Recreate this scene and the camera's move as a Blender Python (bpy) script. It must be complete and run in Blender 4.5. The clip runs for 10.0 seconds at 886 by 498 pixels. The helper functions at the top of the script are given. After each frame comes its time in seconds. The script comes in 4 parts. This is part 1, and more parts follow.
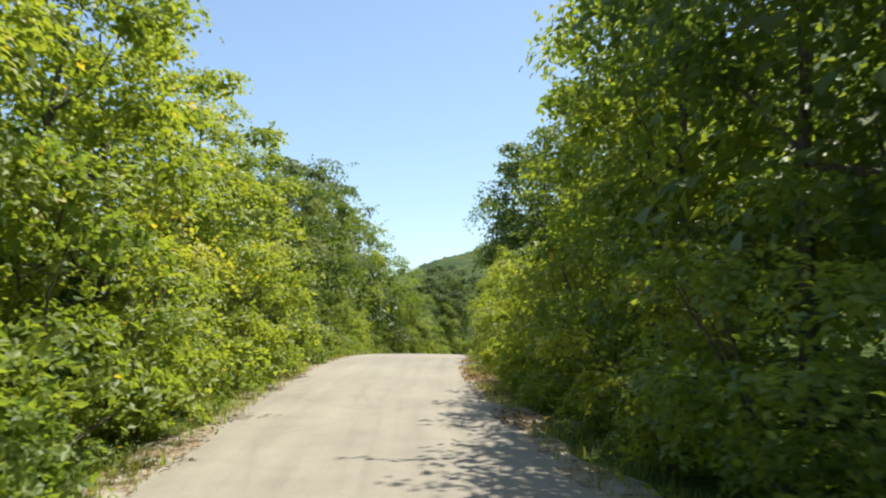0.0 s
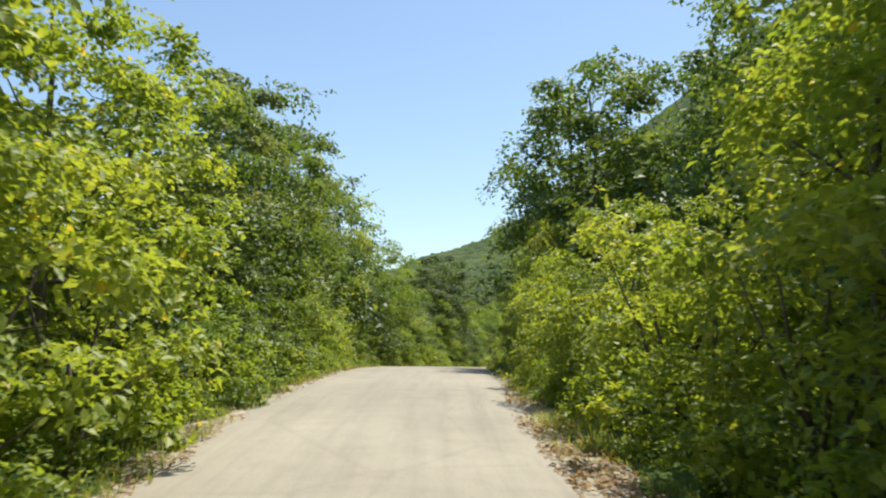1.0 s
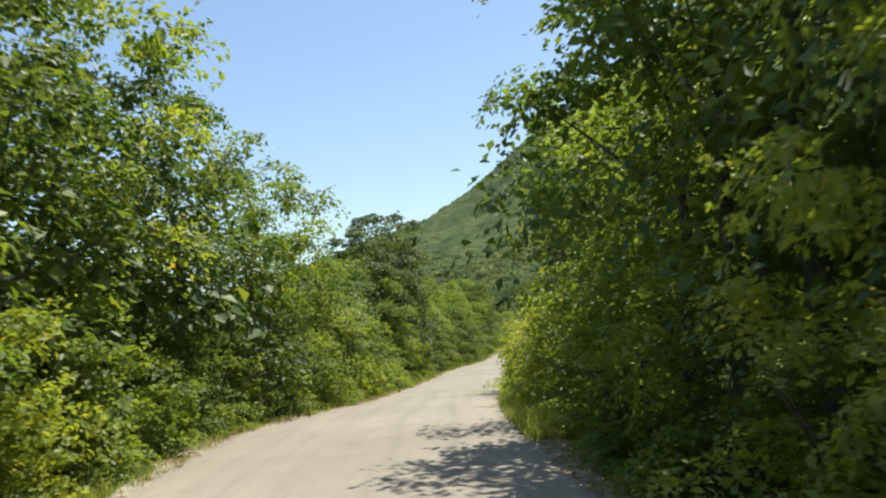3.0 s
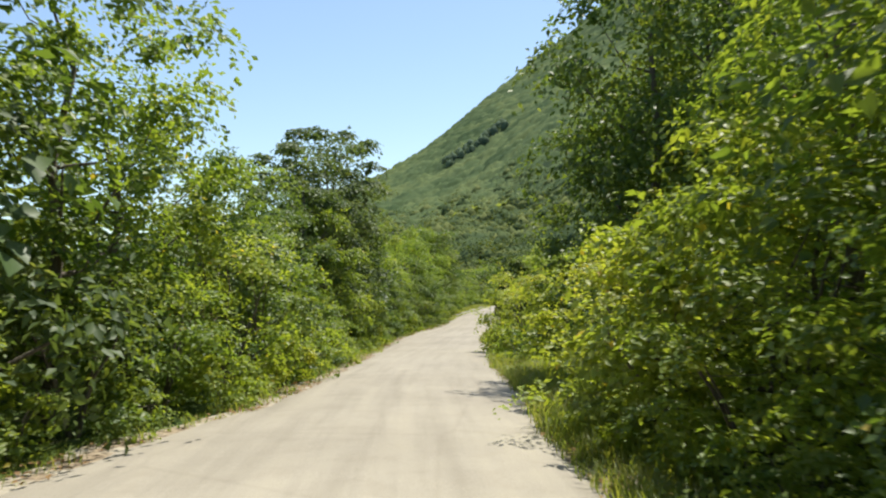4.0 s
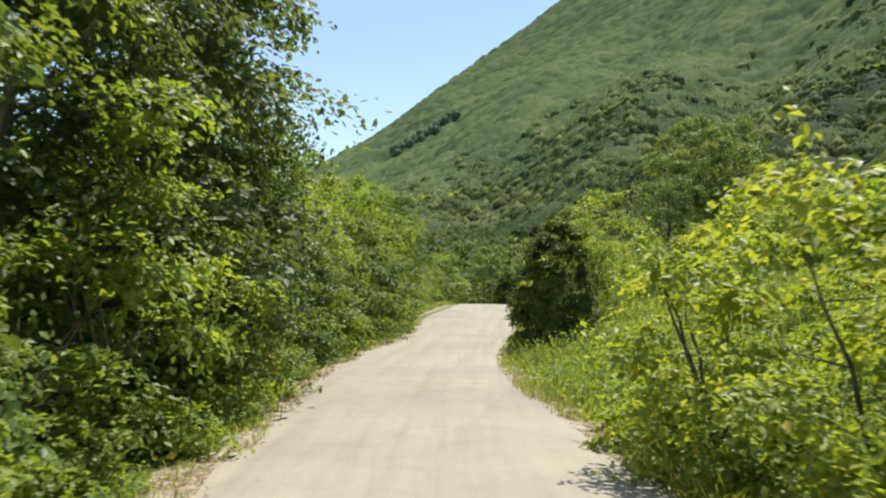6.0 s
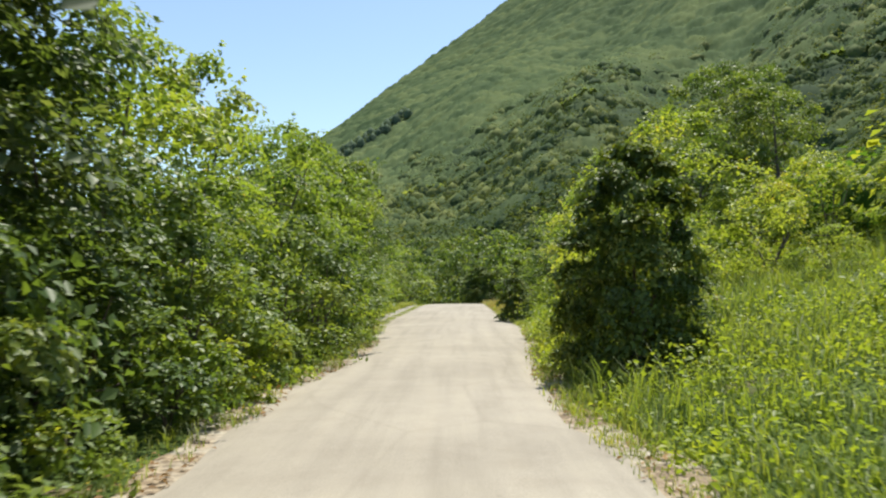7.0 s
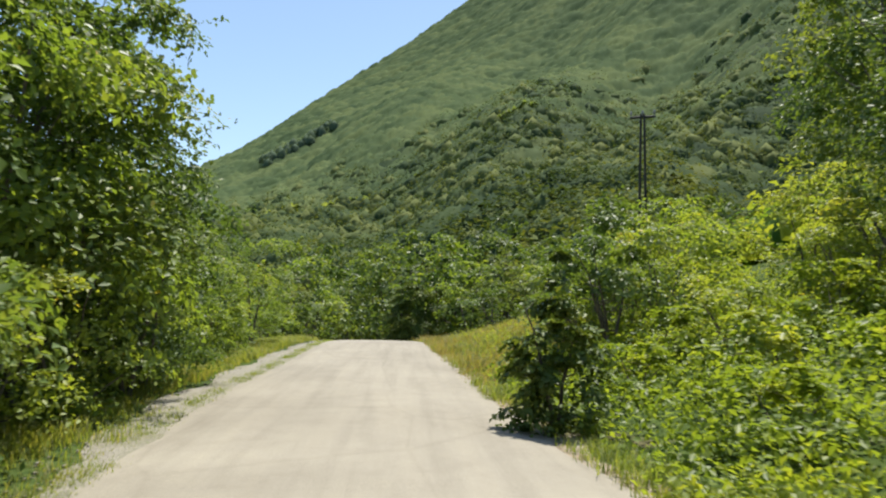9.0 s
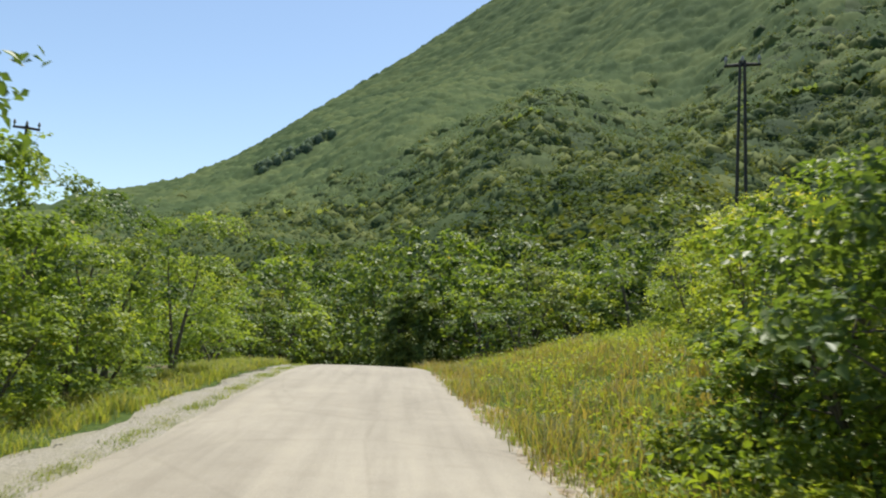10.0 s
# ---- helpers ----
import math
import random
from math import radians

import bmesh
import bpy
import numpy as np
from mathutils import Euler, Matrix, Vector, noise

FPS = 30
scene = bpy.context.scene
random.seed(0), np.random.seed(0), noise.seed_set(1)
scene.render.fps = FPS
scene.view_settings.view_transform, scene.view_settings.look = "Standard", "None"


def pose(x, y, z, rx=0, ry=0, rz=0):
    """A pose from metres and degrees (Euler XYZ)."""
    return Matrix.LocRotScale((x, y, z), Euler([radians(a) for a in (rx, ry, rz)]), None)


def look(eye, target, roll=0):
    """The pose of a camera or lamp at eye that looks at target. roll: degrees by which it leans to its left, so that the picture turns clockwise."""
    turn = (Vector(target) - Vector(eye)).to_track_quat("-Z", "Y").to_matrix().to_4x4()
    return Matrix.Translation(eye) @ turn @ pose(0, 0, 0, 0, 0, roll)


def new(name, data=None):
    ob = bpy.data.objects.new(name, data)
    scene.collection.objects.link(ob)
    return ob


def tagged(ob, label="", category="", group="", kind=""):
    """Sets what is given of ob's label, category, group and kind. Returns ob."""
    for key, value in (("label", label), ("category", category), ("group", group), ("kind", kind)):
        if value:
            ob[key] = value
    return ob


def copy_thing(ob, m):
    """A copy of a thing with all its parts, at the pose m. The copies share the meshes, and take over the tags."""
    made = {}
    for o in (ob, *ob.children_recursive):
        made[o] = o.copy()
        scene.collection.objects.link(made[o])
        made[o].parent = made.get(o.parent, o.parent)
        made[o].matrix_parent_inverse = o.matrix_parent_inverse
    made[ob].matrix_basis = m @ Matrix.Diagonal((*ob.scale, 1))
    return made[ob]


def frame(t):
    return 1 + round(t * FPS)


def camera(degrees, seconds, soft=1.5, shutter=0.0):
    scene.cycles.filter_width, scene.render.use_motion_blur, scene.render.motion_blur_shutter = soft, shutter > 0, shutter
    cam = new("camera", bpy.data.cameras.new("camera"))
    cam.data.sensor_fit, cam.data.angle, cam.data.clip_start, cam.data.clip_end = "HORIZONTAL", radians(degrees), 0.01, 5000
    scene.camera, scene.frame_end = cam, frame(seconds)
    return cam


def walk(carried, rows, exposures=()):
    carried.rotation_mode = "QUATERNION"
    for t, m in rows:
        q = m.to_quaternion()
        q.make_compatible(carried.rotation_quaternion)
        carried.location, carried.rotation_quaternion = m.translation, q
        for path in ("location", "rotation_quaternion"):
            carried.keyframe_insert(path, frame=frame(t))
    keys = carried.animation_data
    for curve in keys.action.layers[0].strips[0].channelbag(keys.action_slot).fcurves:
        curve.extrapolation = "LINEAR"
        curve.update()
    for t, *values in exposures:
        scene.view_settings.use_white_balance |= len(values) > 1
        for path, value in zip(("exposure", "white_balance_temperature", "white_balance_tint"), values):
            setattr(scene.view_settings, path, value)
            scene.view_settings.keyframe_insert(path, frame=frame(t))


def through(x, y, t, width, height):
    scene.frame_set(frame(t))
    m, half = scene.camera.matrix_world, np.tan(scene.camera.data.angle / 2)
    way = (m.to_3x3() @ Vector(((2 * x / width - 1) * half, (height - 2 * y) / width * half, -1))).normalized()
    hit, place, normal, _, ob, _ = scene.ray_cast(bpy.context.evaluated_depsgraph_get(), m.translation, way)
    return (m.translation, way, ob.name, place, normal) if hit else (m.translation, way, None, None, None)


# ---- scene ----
cam = camera(57.0, 10.0, soft=2.1, shutter=0.12)
PATH = [
    (0.0, (0.006, 0.001, 0.958), (0.006, 9.936, 2.230), 0.44),
    (0.5, (-0.540, 4.947, 1.209), (-0.438, 14.885, 2.451), 0.48),
    (1.0, (-0.739, 9.952, 1.512), (-0.569, 19.889, 2.754), 0.94),
    (1.5, (-0.850, 14.860, 1.723), (-0.675, 24.793, 3.004), 0.06),
    (2.0, (-0.815, 19.908, 1.993), (-0.558, 29.840, 3.259), -0.75),
    (2.5, (-0.718, 24.740, 2.254), (-0.104, 34.663, 3.470), -2.19),
    (3.0, (-0.494, 29.586, 2.375), (0.396, 39.506, 3.409), -3.31),
    (3.5, (-0.294, 34.418, 2.335), (0.921, 44.323, 2.988), -2.51),
    (4.0, (-0.054, 39.230, 2.267), (1.402, 49.110, 2.785), -1.22),
    (4.5, (0.243, 44.008, 2.248), (1.808, 53.875, 2.703), -0.06),
    (5.0, (0.672, 48.821, 2.158), (2.430, 58.655, 2.610), 0.97),
    (5.5, (1.229, 53.483, 2.082), (3.165, 63.282, 2.579), 1.49),
    (6.0, (1.849, 58.157, 1.920), (4.004, 67.910, 2.398), 0.91),
    (6.5, (2.559, 62.820, 1.751), (4.979, 72.511, 2.230), -0.07),
    (7.0, (3.408, 67.408, 1.602), (6.116, 77.020, 2.115), -0.63),
    (7.5, (4.818, 71.933, 1.649), (7.904, 81.431, 2.174), -0.35),
    (8.0, (6.255, 76.507, 1.702), (9.627, 85.901, 2.320), 0.08),
    (8.5, (7.668, 81.089, 1.739), (11.177, 90.429, 2.415), 0.62),
    (9.0, (8.808, 85.674, 1.827), (12.400, 94.972, 2.637), 1.18),
    (9.5, (10.159, 90.096, 1.837), (13.750, 99.381, 2.789), 1.43),
    (10.0, (11.606, 94.518, 1.903), (15.226, 103.786, 2.899), 2.56),
]
walk(cam, [(t, look(eye, target, roll)) for t, eye, target, roll in PATH], exposures=[(0.0, 0.58, 6500, 6.5), (1.0, 0.53, 6500, 6.5), (1.8, 0.45, 6500, 6.5), (3.0, 0.46, 6500, 6.5), (4.4, 0.57, 6500, 6.5), (8.4, 0.57, 6500, 6.5), (9.4, 0.41, 6500, 6.5), (10.0, 0.39, 6500, 6.5)])

# ---- light ----
SUN_AZ, SUN_EL = 41.0, 67.5          # degrees to the right of +y, degrees above the horizon
world = bpy.data.worlds.new("sky")
scene.world = world
world.use_nodes = True
wn = world.node_tree
sky = wn.nodes.new("ShaderNodeTexSky")
sky.sky_type = "NISHITA"
sky.sun_disc = False
sky.sun_elevation, sky.sun_rotation = radians(SUN_EL), radians(SUN_AZ)
sky.air_density, sky.dust_density, sky.ozone_density = 1.0, 0.65, 1.1
wn.links.new(sky.outputs[0], wn.nodes["Background"].inputs[0])
wn.nodes["Background"].inputs[1].default_value = 0.13
sun_data = bpy.data.lights.new("sun", "SUN")
sun_data.energy, sun_data.angle, sun_data.color = 4.8, radians(0.53), (1.0, 0.94, 0.83)
sun = new("sun", sun_data)
sx, sy = math.sin(radians(SUN_AZ)), math.cos(radians(SUN_AZ))
sun.matrix_world = look((40 * sx, 40 * sy, 75), (0, 0, 75 - 40 * math.tan(radians(SUN_EL))))


# ---- materials ----
def material(name):
    m = bpy.data.materials.new(name)
    m.use_nodes = True
    return m, m.node_tree, m.node_tree.nodes["Principled BSDF"]


def node(nt, kind, inputs=None, **attrs):
    n = nt.nodes.new(kind)
    for k, v in attrs.items():
        setattr(n, k, v)
    for k, v in (inputs or {}).items():
        if hasattr(v, "is_linked") or hasattr(v, "links"):
            nt.links.new(v, n.inputs[k])
        else:
            n.inputs[k].default_value = v
    return n


def ramp(nt, fac, stops):
    r = nt.nodes.new("ShaderNodeValToRGB")
    els = r.color_ramp.elements
    while len(els) < len(stops):
        els.new(0.5)
    for e, (p, c) in zip(els, stops):
        e.position, e.color = p, (*c, 1)
    nt.links.new(fac, r.inputs[0])
    return r


def leaf_material(name, stops, gloss=0.46, through=0.5, scale=0.5, shine=0.33, broad=0.0, grain=0.45, turned=0.0):
    """Leaves: a colour of their own for each leaf, patches of tone over the crown, and light that comes through the blade."""
    m, nt, b = material(name)
    geo = node(nt, "ShaderNodeNewGeometry")
    info = node(nt, "ShaderNodeObjectInfo")
    pos = node(nt, "ShaderNodeTexCoord")
    patch = node(nt, "ShaderNodeTexNoise", {"Vector": pos.outputs["Object"], "Scale": scale, "Detail": 3.0})
    a = node(nt, "ShaderNodeMath", {0: geo.outputs["Random Per Island"], 1: grain}, operation="MULTIPLY")
    c = node(nt, "ShaderNodeMath", {0: patch.outputs[0], 1: 0.5}, operation="MULTIPLY")
    e = node(nt, "ShaderNodeMath", {0: info.outputs["Random"], 1: 0.32}, operation="MULTIPLY")
    s1 = node(nt, "ShaderNodeMath", {0: a.outputs[0], 1: c.outputs[0]}, operation="ADD")
    s2 = node(nt, "ShaderNodeMath", {0: s1.outputs[0], 1: e.outputs[0]}, operation="ADD")
    s3 = node(nt, "ShaderNodeMath", {0: s2.outputs[0], 1: 0.5 * grain - 0.075}, operation="SUBTRACT")
    wide = node(nt, "ShaderNodeTexNoise", {"Vector": pos.outputs["Object"], "Scale": 0.03, "Detail": 4.0})
    w2 = node(nt, "ShaderNodeMath", {0: wide.outputs[0], 1: 0.5}, operation="SUBTRACT")
    s4 = node(nt, "ShaderNodeMath", {0: w2.outputs[0], 1: broad, 2: s3.outputs[0]}, operation="MULTIPLY_ADD")
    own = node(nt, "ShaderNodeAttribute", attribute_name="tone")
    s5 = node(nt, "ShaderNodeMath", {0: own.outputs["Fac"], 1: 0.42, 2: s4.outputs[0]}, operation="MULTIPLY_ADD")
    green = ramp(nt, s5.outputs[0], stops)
    old = node(nt, "ShaderNodeMath", {0: geo.outputs["Random Per Island"], 1: 1.0 - turned}, operation="GREATER_THAN")
    part_old = node(nt, "ShaderNodeMath", {0: old.outputs[0], 1: patch.outputs[0]}, operation="MULTIPLY")
    col = node(nt, "ShaderNodeMixRGB", {0: part_old.outputs[0], 1: green.outputs[0], 2: (0.62, 0.4, 0.07, 1)})
    nt.links.new(col.outputs[0], b.inputs["Base Color"])
    b.inputs["Roughness"].default_value = gloss
    b.inputs["Specular IOR Level"].default_value = shine
    bright = node(nt, "ShaderNodeMixRGB", {0: 1.0, 1: col.outputs[0], 2: (1.8, 1.67, 0.6, 1)}, blend_type="MULTIPLY")
    tr = node(nt, "ShaderNodeBsdfTranslucent", {"Color": bright.outputs[0]})
    mix = node(nt, "ShaderNodeMixShader", {0: through, 1: b.outputs[0], 2: tr.outputs[0]})
    nt.links.new(mix.outputs[0], nt.nodes["Material Output"].inputs[0])
    return m


LEAF_LIGHT = leaf_material("leaf_light", [(0.0, (0.12, 0.18, 0.038)), (0.4, (0.225, 0.29, 0.058)), (0.82, (0.3, 0.345, 0.074)), (1.0, (0.38, 0.365, 0.08))], through=0.48, turned=0.012)
LEAF_MID = leaf_material("leaf_mid", [(0.0, (0.085, 0.145, 0.036)), (0.5, (0.175, 0.245, 0.055)), (0.9, (0.27, 0.32, 0.07))], turned=0.006)
LEAF_DARK = leaf_material("leaf_dark", [(0.0, (0.06, 0.105, 0.033)), (0.5, (0.11, 0.17, 0.046)), (0.95, (0.195, 0.24, 0.058))], through=0.42)
LEAF_GREY = leaf_material("leaf_grey", [(0.0, (0.06, 0.098, 0.042)), (0.5, (0.11, 0.155, 0.065)), (0.95, (0.2, 0.23, 0.1))], through=0.4, gloss=0.5, shine=0.3)
LEAF_IVY = leaf_material("leaf_ivy", [(0.0, (0.05, 0.085, 0.024)), (0.5, (0.12, 0.17, 0.036)), (0.95, (0.3, 0.31, 0.055))], through=0.25, gloss=0.5, shine=0.25)
LEAF_WEED = leaf_material("leaf_weed", [(0.0, (0.115, 0.18, 0.034)), (0.5, (0.215, 0.28, 0.048)), (0.95, (0.34, 0.365, 0.064))])
GRASS = leaf_material("grass_blade", [(0.0, (0.1, 0.16, 0.035)), (0.5, (0.18, 0.23, 0.055)), (0.95, (0.32, 0.29, 0.11))], scale=0.9)
GRASS_DRY = leaf_material("grass_dry", [(0.0, (0.11, 0.16, 0.035)), (0.5, (0.24, 0.2, 0.075)), (0.95, (0.33, 0.22, 0.11))], scale=0.7)
SCRUB = leaf_material("scrub_leaf", [(0.0, (0.065, 0.13, 0.028)), (0.5, (0.15, 0.22, 0.04)), (0.95, (0.29, 0.31, 0.06))], scale=0.35, shine=0.1, gloss=0.8, broad=0.8, grain=0.22)
FOREST = leaf_material("forest_leaf", [(0.0, (0.034, 0.06, 0.027)), (0.5, (0.075, 0.108, 0.041)), (0.95, (0.145, 0.168, 0.056))], through=0.24, scale=0.16, gloss=0.85, shine=0.08, broad=1.3, grain=0.15)

# paler and greyer than FOREST: the hill's haze is put into this leaf colour
HAZED_LEAF = leaf_material("hazed_forest_leaf", [(0.0, (0.09, 0.138, 0.066)), (0.5, (0.142, 0.196, 0.092)), (0.95, (0.2, 0.248, 0.11))], through=0.5, scale=0.02, gloss=0.9, shine=0.05, broad=1.9, grain=0.1)

# dark blue-green that holds the shadow of the hill's fold
FOLD_SHADE = leaf_material("fold_shade_leaf", [(0.0, (0.06, 0.095, 0.066)), (0.5, (0.08, 0.12, 0.08)), (0.95, (0.105, 0.15, 0.094))], through=0.3, scale=0.1, gloss=0.8, shine=0.1, grain=0.15)


def bark_material():
    m, nt, b = material("bark")
    tc = node(nt, "ShaderNodeTexCoord")
    mp = node(nt, "ShaderNodeMapping", {"Vector": tc.outputs["Object"], "Scale": (6, 6, 1.2)})
    n = node(nt, "ShaderNodeTexNoise", {"Vector": mp.outputs[0], "Scale": 4.0, "Detail": 6.0})
    col = ramp(nt, n.outputs[0], [(0.3, (0.05, 0.04, 0.03)), (0.7, (0.19, 0.16, 0.125))])
    nt.links.new(col.outputs[0], b.inputs["Base Color"])
    b.inputs["Roughness"].default_value = 0.9
    bump = node(nt, "ShaderNodeBump", {"Height": n.outputs[0], "Strength": 0.6, "Distance": 0.02})
    nt.links.new(bump.outputs[0], b.inputs["Normal"])
    return m


def road_material():
    """Sun-bleached old asphalt with pale dust, faint wheel tracks of wear, stains and fine grit."""
    m, nt, b = material("road_surface")
    tc = node(nt, "ShaderNodeTexCoord")
    big = node(nt, "ShaderNodeTexNoise", {"Vector": tc.outputs["Object"], "Scale": 0.35, "Detail": 4.0})
    mid = node(nt, "ShaderNodeTexNoise", {"Vector": tc.outputs["Object"], "Scale": 2.2, "Detail": 6.0, "Roughness": 0.65})
    fine = node(nt, "ShaderNodeTexNoise", {"Vector": tc.outputs["Object"], "Scale": 90.0, "Detail": 3.0})
    base = ramp(nt, big.outputs[0], [(0.3, (0.28, 0.25, 0.205)), (0.7, (0.345, 0.31, 0.255))])
    spots = ramp(nt, mid.outputs[0], [(0.25, (0.9, 0.89, 0.88)), (0.5, (1, 1, 1)), (0.75, (1.05, 1.05, 1.03))])
    grit = ramp(nt, fine.outputs[0], [(0.3, (0.82, 0.82, 0.82)), (0.7, (1.12, 1.12, 1.12))])
    m1 = node(nt, "ShaderNodeMixRGB", {0: 1.0, 1: base.outputs[0], 2: spots.outputs[0]}, blend_type="MULTIPLY")
    m2 = node(nt, "ShaderNodeMixRGB", {0: 1.0, 1: m1.outputs[0], 2: grit.outputs[0]}, blend_type="MULTIPLY")
    way = node(nt, "ShaderNodeCombineXYZ", {"X": node(nt, "ShaderNodeAttribute", attribute_name="aside").outputs["Fac"], "Y": node(nt, "ShaderNodeAttribute", attribute_name="along").outputs["Fac"]})
    drawn = node(nt, "ShaderNodeMapping", {"Vector": way.outputs[0], "Scale": (3.2, 0.16, 1.0)})
    streak = node(nt, "ShaderNodeTexNoise", {"Vector": drawn.outputs[0], "Scale": 1.0, "Detail": 5.0, "Roughness": 0.6})
    worn = ramp(nt, streak.outputs[0], [(0.3, (0.86, 0.855, 0.85)), (0.5, (1, 1, 1)), (0.7, (1.08, 1.075, 1.06))])
    crack = node(nt, "ShaderNodeTexVoronoi", {"Vector": node(nt, "ShaderNodeMapping", {"Vector": way.outputs[0], "Scale": (0.55, 0.28, 1.0)}).outputs[0], "Scale": 1.0}, feature="DISTANCE_TO_EDGE")
    seam = ramp(nt, crack.outputs["Distance"], [(0.0, (0.8, 0.79, 0.78)), (0.02, (1, 1, 1))])
    m3 = node(nt, "ShaderNodeMixRGB", {0: 1.0, 1: m2.outputs[0], 2: worn.outputs[0]}, blend_type="MULTIPLY")
    m4 = node(nt, "ShaderNodeMixRGB", {0: 0.35, 1: m3.outputs[0], 2: seam.outputs[0]}, blend_type="MULTIPLY")
    nt.links.new(m4.outputs[0], b.inputs["Base Color"])
    b.inputs["Roughness"].default_value = 0.88
    b.inputs["Specular IOR Level"].default_value = 0.25
    bump = node(nt, "ShaderNodeBump", {"Height": fine.outputs[0], "Strength": 0.35, "Distance": 0.006})
    nt.links.new(bump.outputs[0], b.inputs["Normal"])
    return m


def soil_material():
    """Ground under the plants: soil, litter and low green growth."""
    m, nt, b = material("ground_soil")
    tc = node(nt, "ShaderNodeTexCoord")
    big = node(nt, "ShaderNodeTexNoise", {"Vector": tc.outputs["Object"], "Scale": 0.6, "Detail": 5.0})
    fine = node(nt, "ShaderNodeTexNoise", {"Vector": tc.outputs["Object"], "Scale": 14.0, "Detail": 6.0})
    soil = ramp(nt, fine.outputs[0], [(0.3, (0.07, 0.055, 0.035)), (0.7, (0.21, 0.17, 0.11))])
    green = ramp(nt, fine.outputs[0], [(0.3, (0.035, 0.06, 0.018)), (0.7, (0.095, 0.13, 0.035))])
    k = ramp(nt, big.outputs[0], [(0.3, (0, 0, 0)), (0.42, (1, 1, 1))])
    mix = node(nt, "ShaderNodeMixRGB", {0: k.outputs[0], 1: soil.outputs[0], 2: green.outputs[0]})
    nt.links.new(mix.outputs[0], b.inputs["Base Color"])
    b.inputs["Roughness"].default_value = 0.95
    b.inputs["Specular IOR Level"].default_value = 0.05
    bump = node(nt, "ShaderNodeBump", {"Height": fine.outputs[0], "Strength": 0.7, "Distance": 0.05})
    nt.links.new(bump.outputs[0], b.inputs["Normal"])
    return m


def forest_floor_material():
    """Ground cover under the wood: moss, ferns and leaf mould."""
    m, nt, b = material("forest_floor")
    tc = node(nt, "ShaderNodeTexCoord")
    n = node(nt, "ShaderNodeTexNoise", {"Vector": tc.outputs["Object"], "Scale": 0.4, "Detail": 7.0})
    col = ramp(nt, n.outputs[0], [(0.3, (0.05, 0.08, 0.03)), (0.7, (0.1, 0.14, 0.048))])
    nt.links.new(col.outputs[0], b.inputs["Base Color"])
    b.inputs["Roughness"].default_value = 1.0
    b.inputs["Specular IOR Level"].default_value = 0.02
    return m


def gravel_material():
    m, nt, b = material("gravel_verge")
    tc = node(nt, "ShaderNodeTexCoord")
    v = node(nt, "ShaderNodeTexVoronoi", {"Vector": tc.outputs["Object"], "Scale": 55.0})
    n = node(nt, "ShaderNodeTexNoise", {"Vector": tc.outputs["Object"], "Scale": 1.3, "Detail": 5.0})
    col = ramp(nt, v.outputs["Color"], [(0.1, (0.22, 0.2, 0.165)), (0.9, (0.38, 0.35, 0.295))])
    grass = ramp(nt, n.outputs[0], [(0.42, (0, 0, 0)), (0.75, (0.6, 0.6, 0.6))])
    mix = node(nt, "ShaderNodeMixRGB", {0: grass.outputs[0], 1: col.outputs[0], 2: (0.2, 0.19, 0.1, 1)})
    nt.links.new(mix.outputs[0], b.inputs["Base Color"])
    b.inputs["Roughness"].default_value = 0.95
    bump = node(nt, "ShaderNodeBump", {"Height": v.outputs["Distance"], "Strength": 0.8, "Distance": 0.02})
    nt.links.new(bump.outputs[0], b.inputs["Normal"])
    return m


def litter_material():
    m, nt, b = material("dirt_litter")
    tc = node(nt, "ShaderNodeTexCoord")
    v = node(nt, "ShaderNodeTexVoronoi", {"Vector": tc.outputs["Object"], "Scale": 16.0})
    n = node(nt, "ShaderNodeTexNoise", {"Vector": tc.outputs["Object"], "Scale": 2.5, "Detail": 6.0})
    col = ramp(nt, v.outputs["Color"], [(0.1, (0.11, 0.075, 0.045)), (0.6, (0.25, 0.19, 0.125)), (0.9, (0.36, 0.29, 0.2))])
    k = ramp(nt, n.outputs[0], [(0.45, (0, 0, 0)), (0.6, (1, 1, 1))])
    mix = node(nt, "ShaderNodeMixRGB", {0: k.outputs[0], 1: col.outputs[0], 2: (0.35, 0.31, 0.245, 1)})
    nt.links.new(mix.outputs[0], b.inputs["Base Color"])
    b.inputs["Roughness"].default_value = 0.95
    bump = node(nt, "ShaderNodeBump", {"Height": v.outputs["Distance"], "Strength": 0.7, "Distance": 0.02})
    nt.links.new(bump.outputs[0], b.inputs["Normal"])
    return m


LITTER = litter_material()
BARK, ROAD, SOIL, GRAVEL, FLOOR = bark_material(), road_material(), soil_material(), gravel_material(), forest_floor_material()


# ---- the line of the road ----
EYE_HEIGHT = 1.4
rng = np.random.default_rng(7)


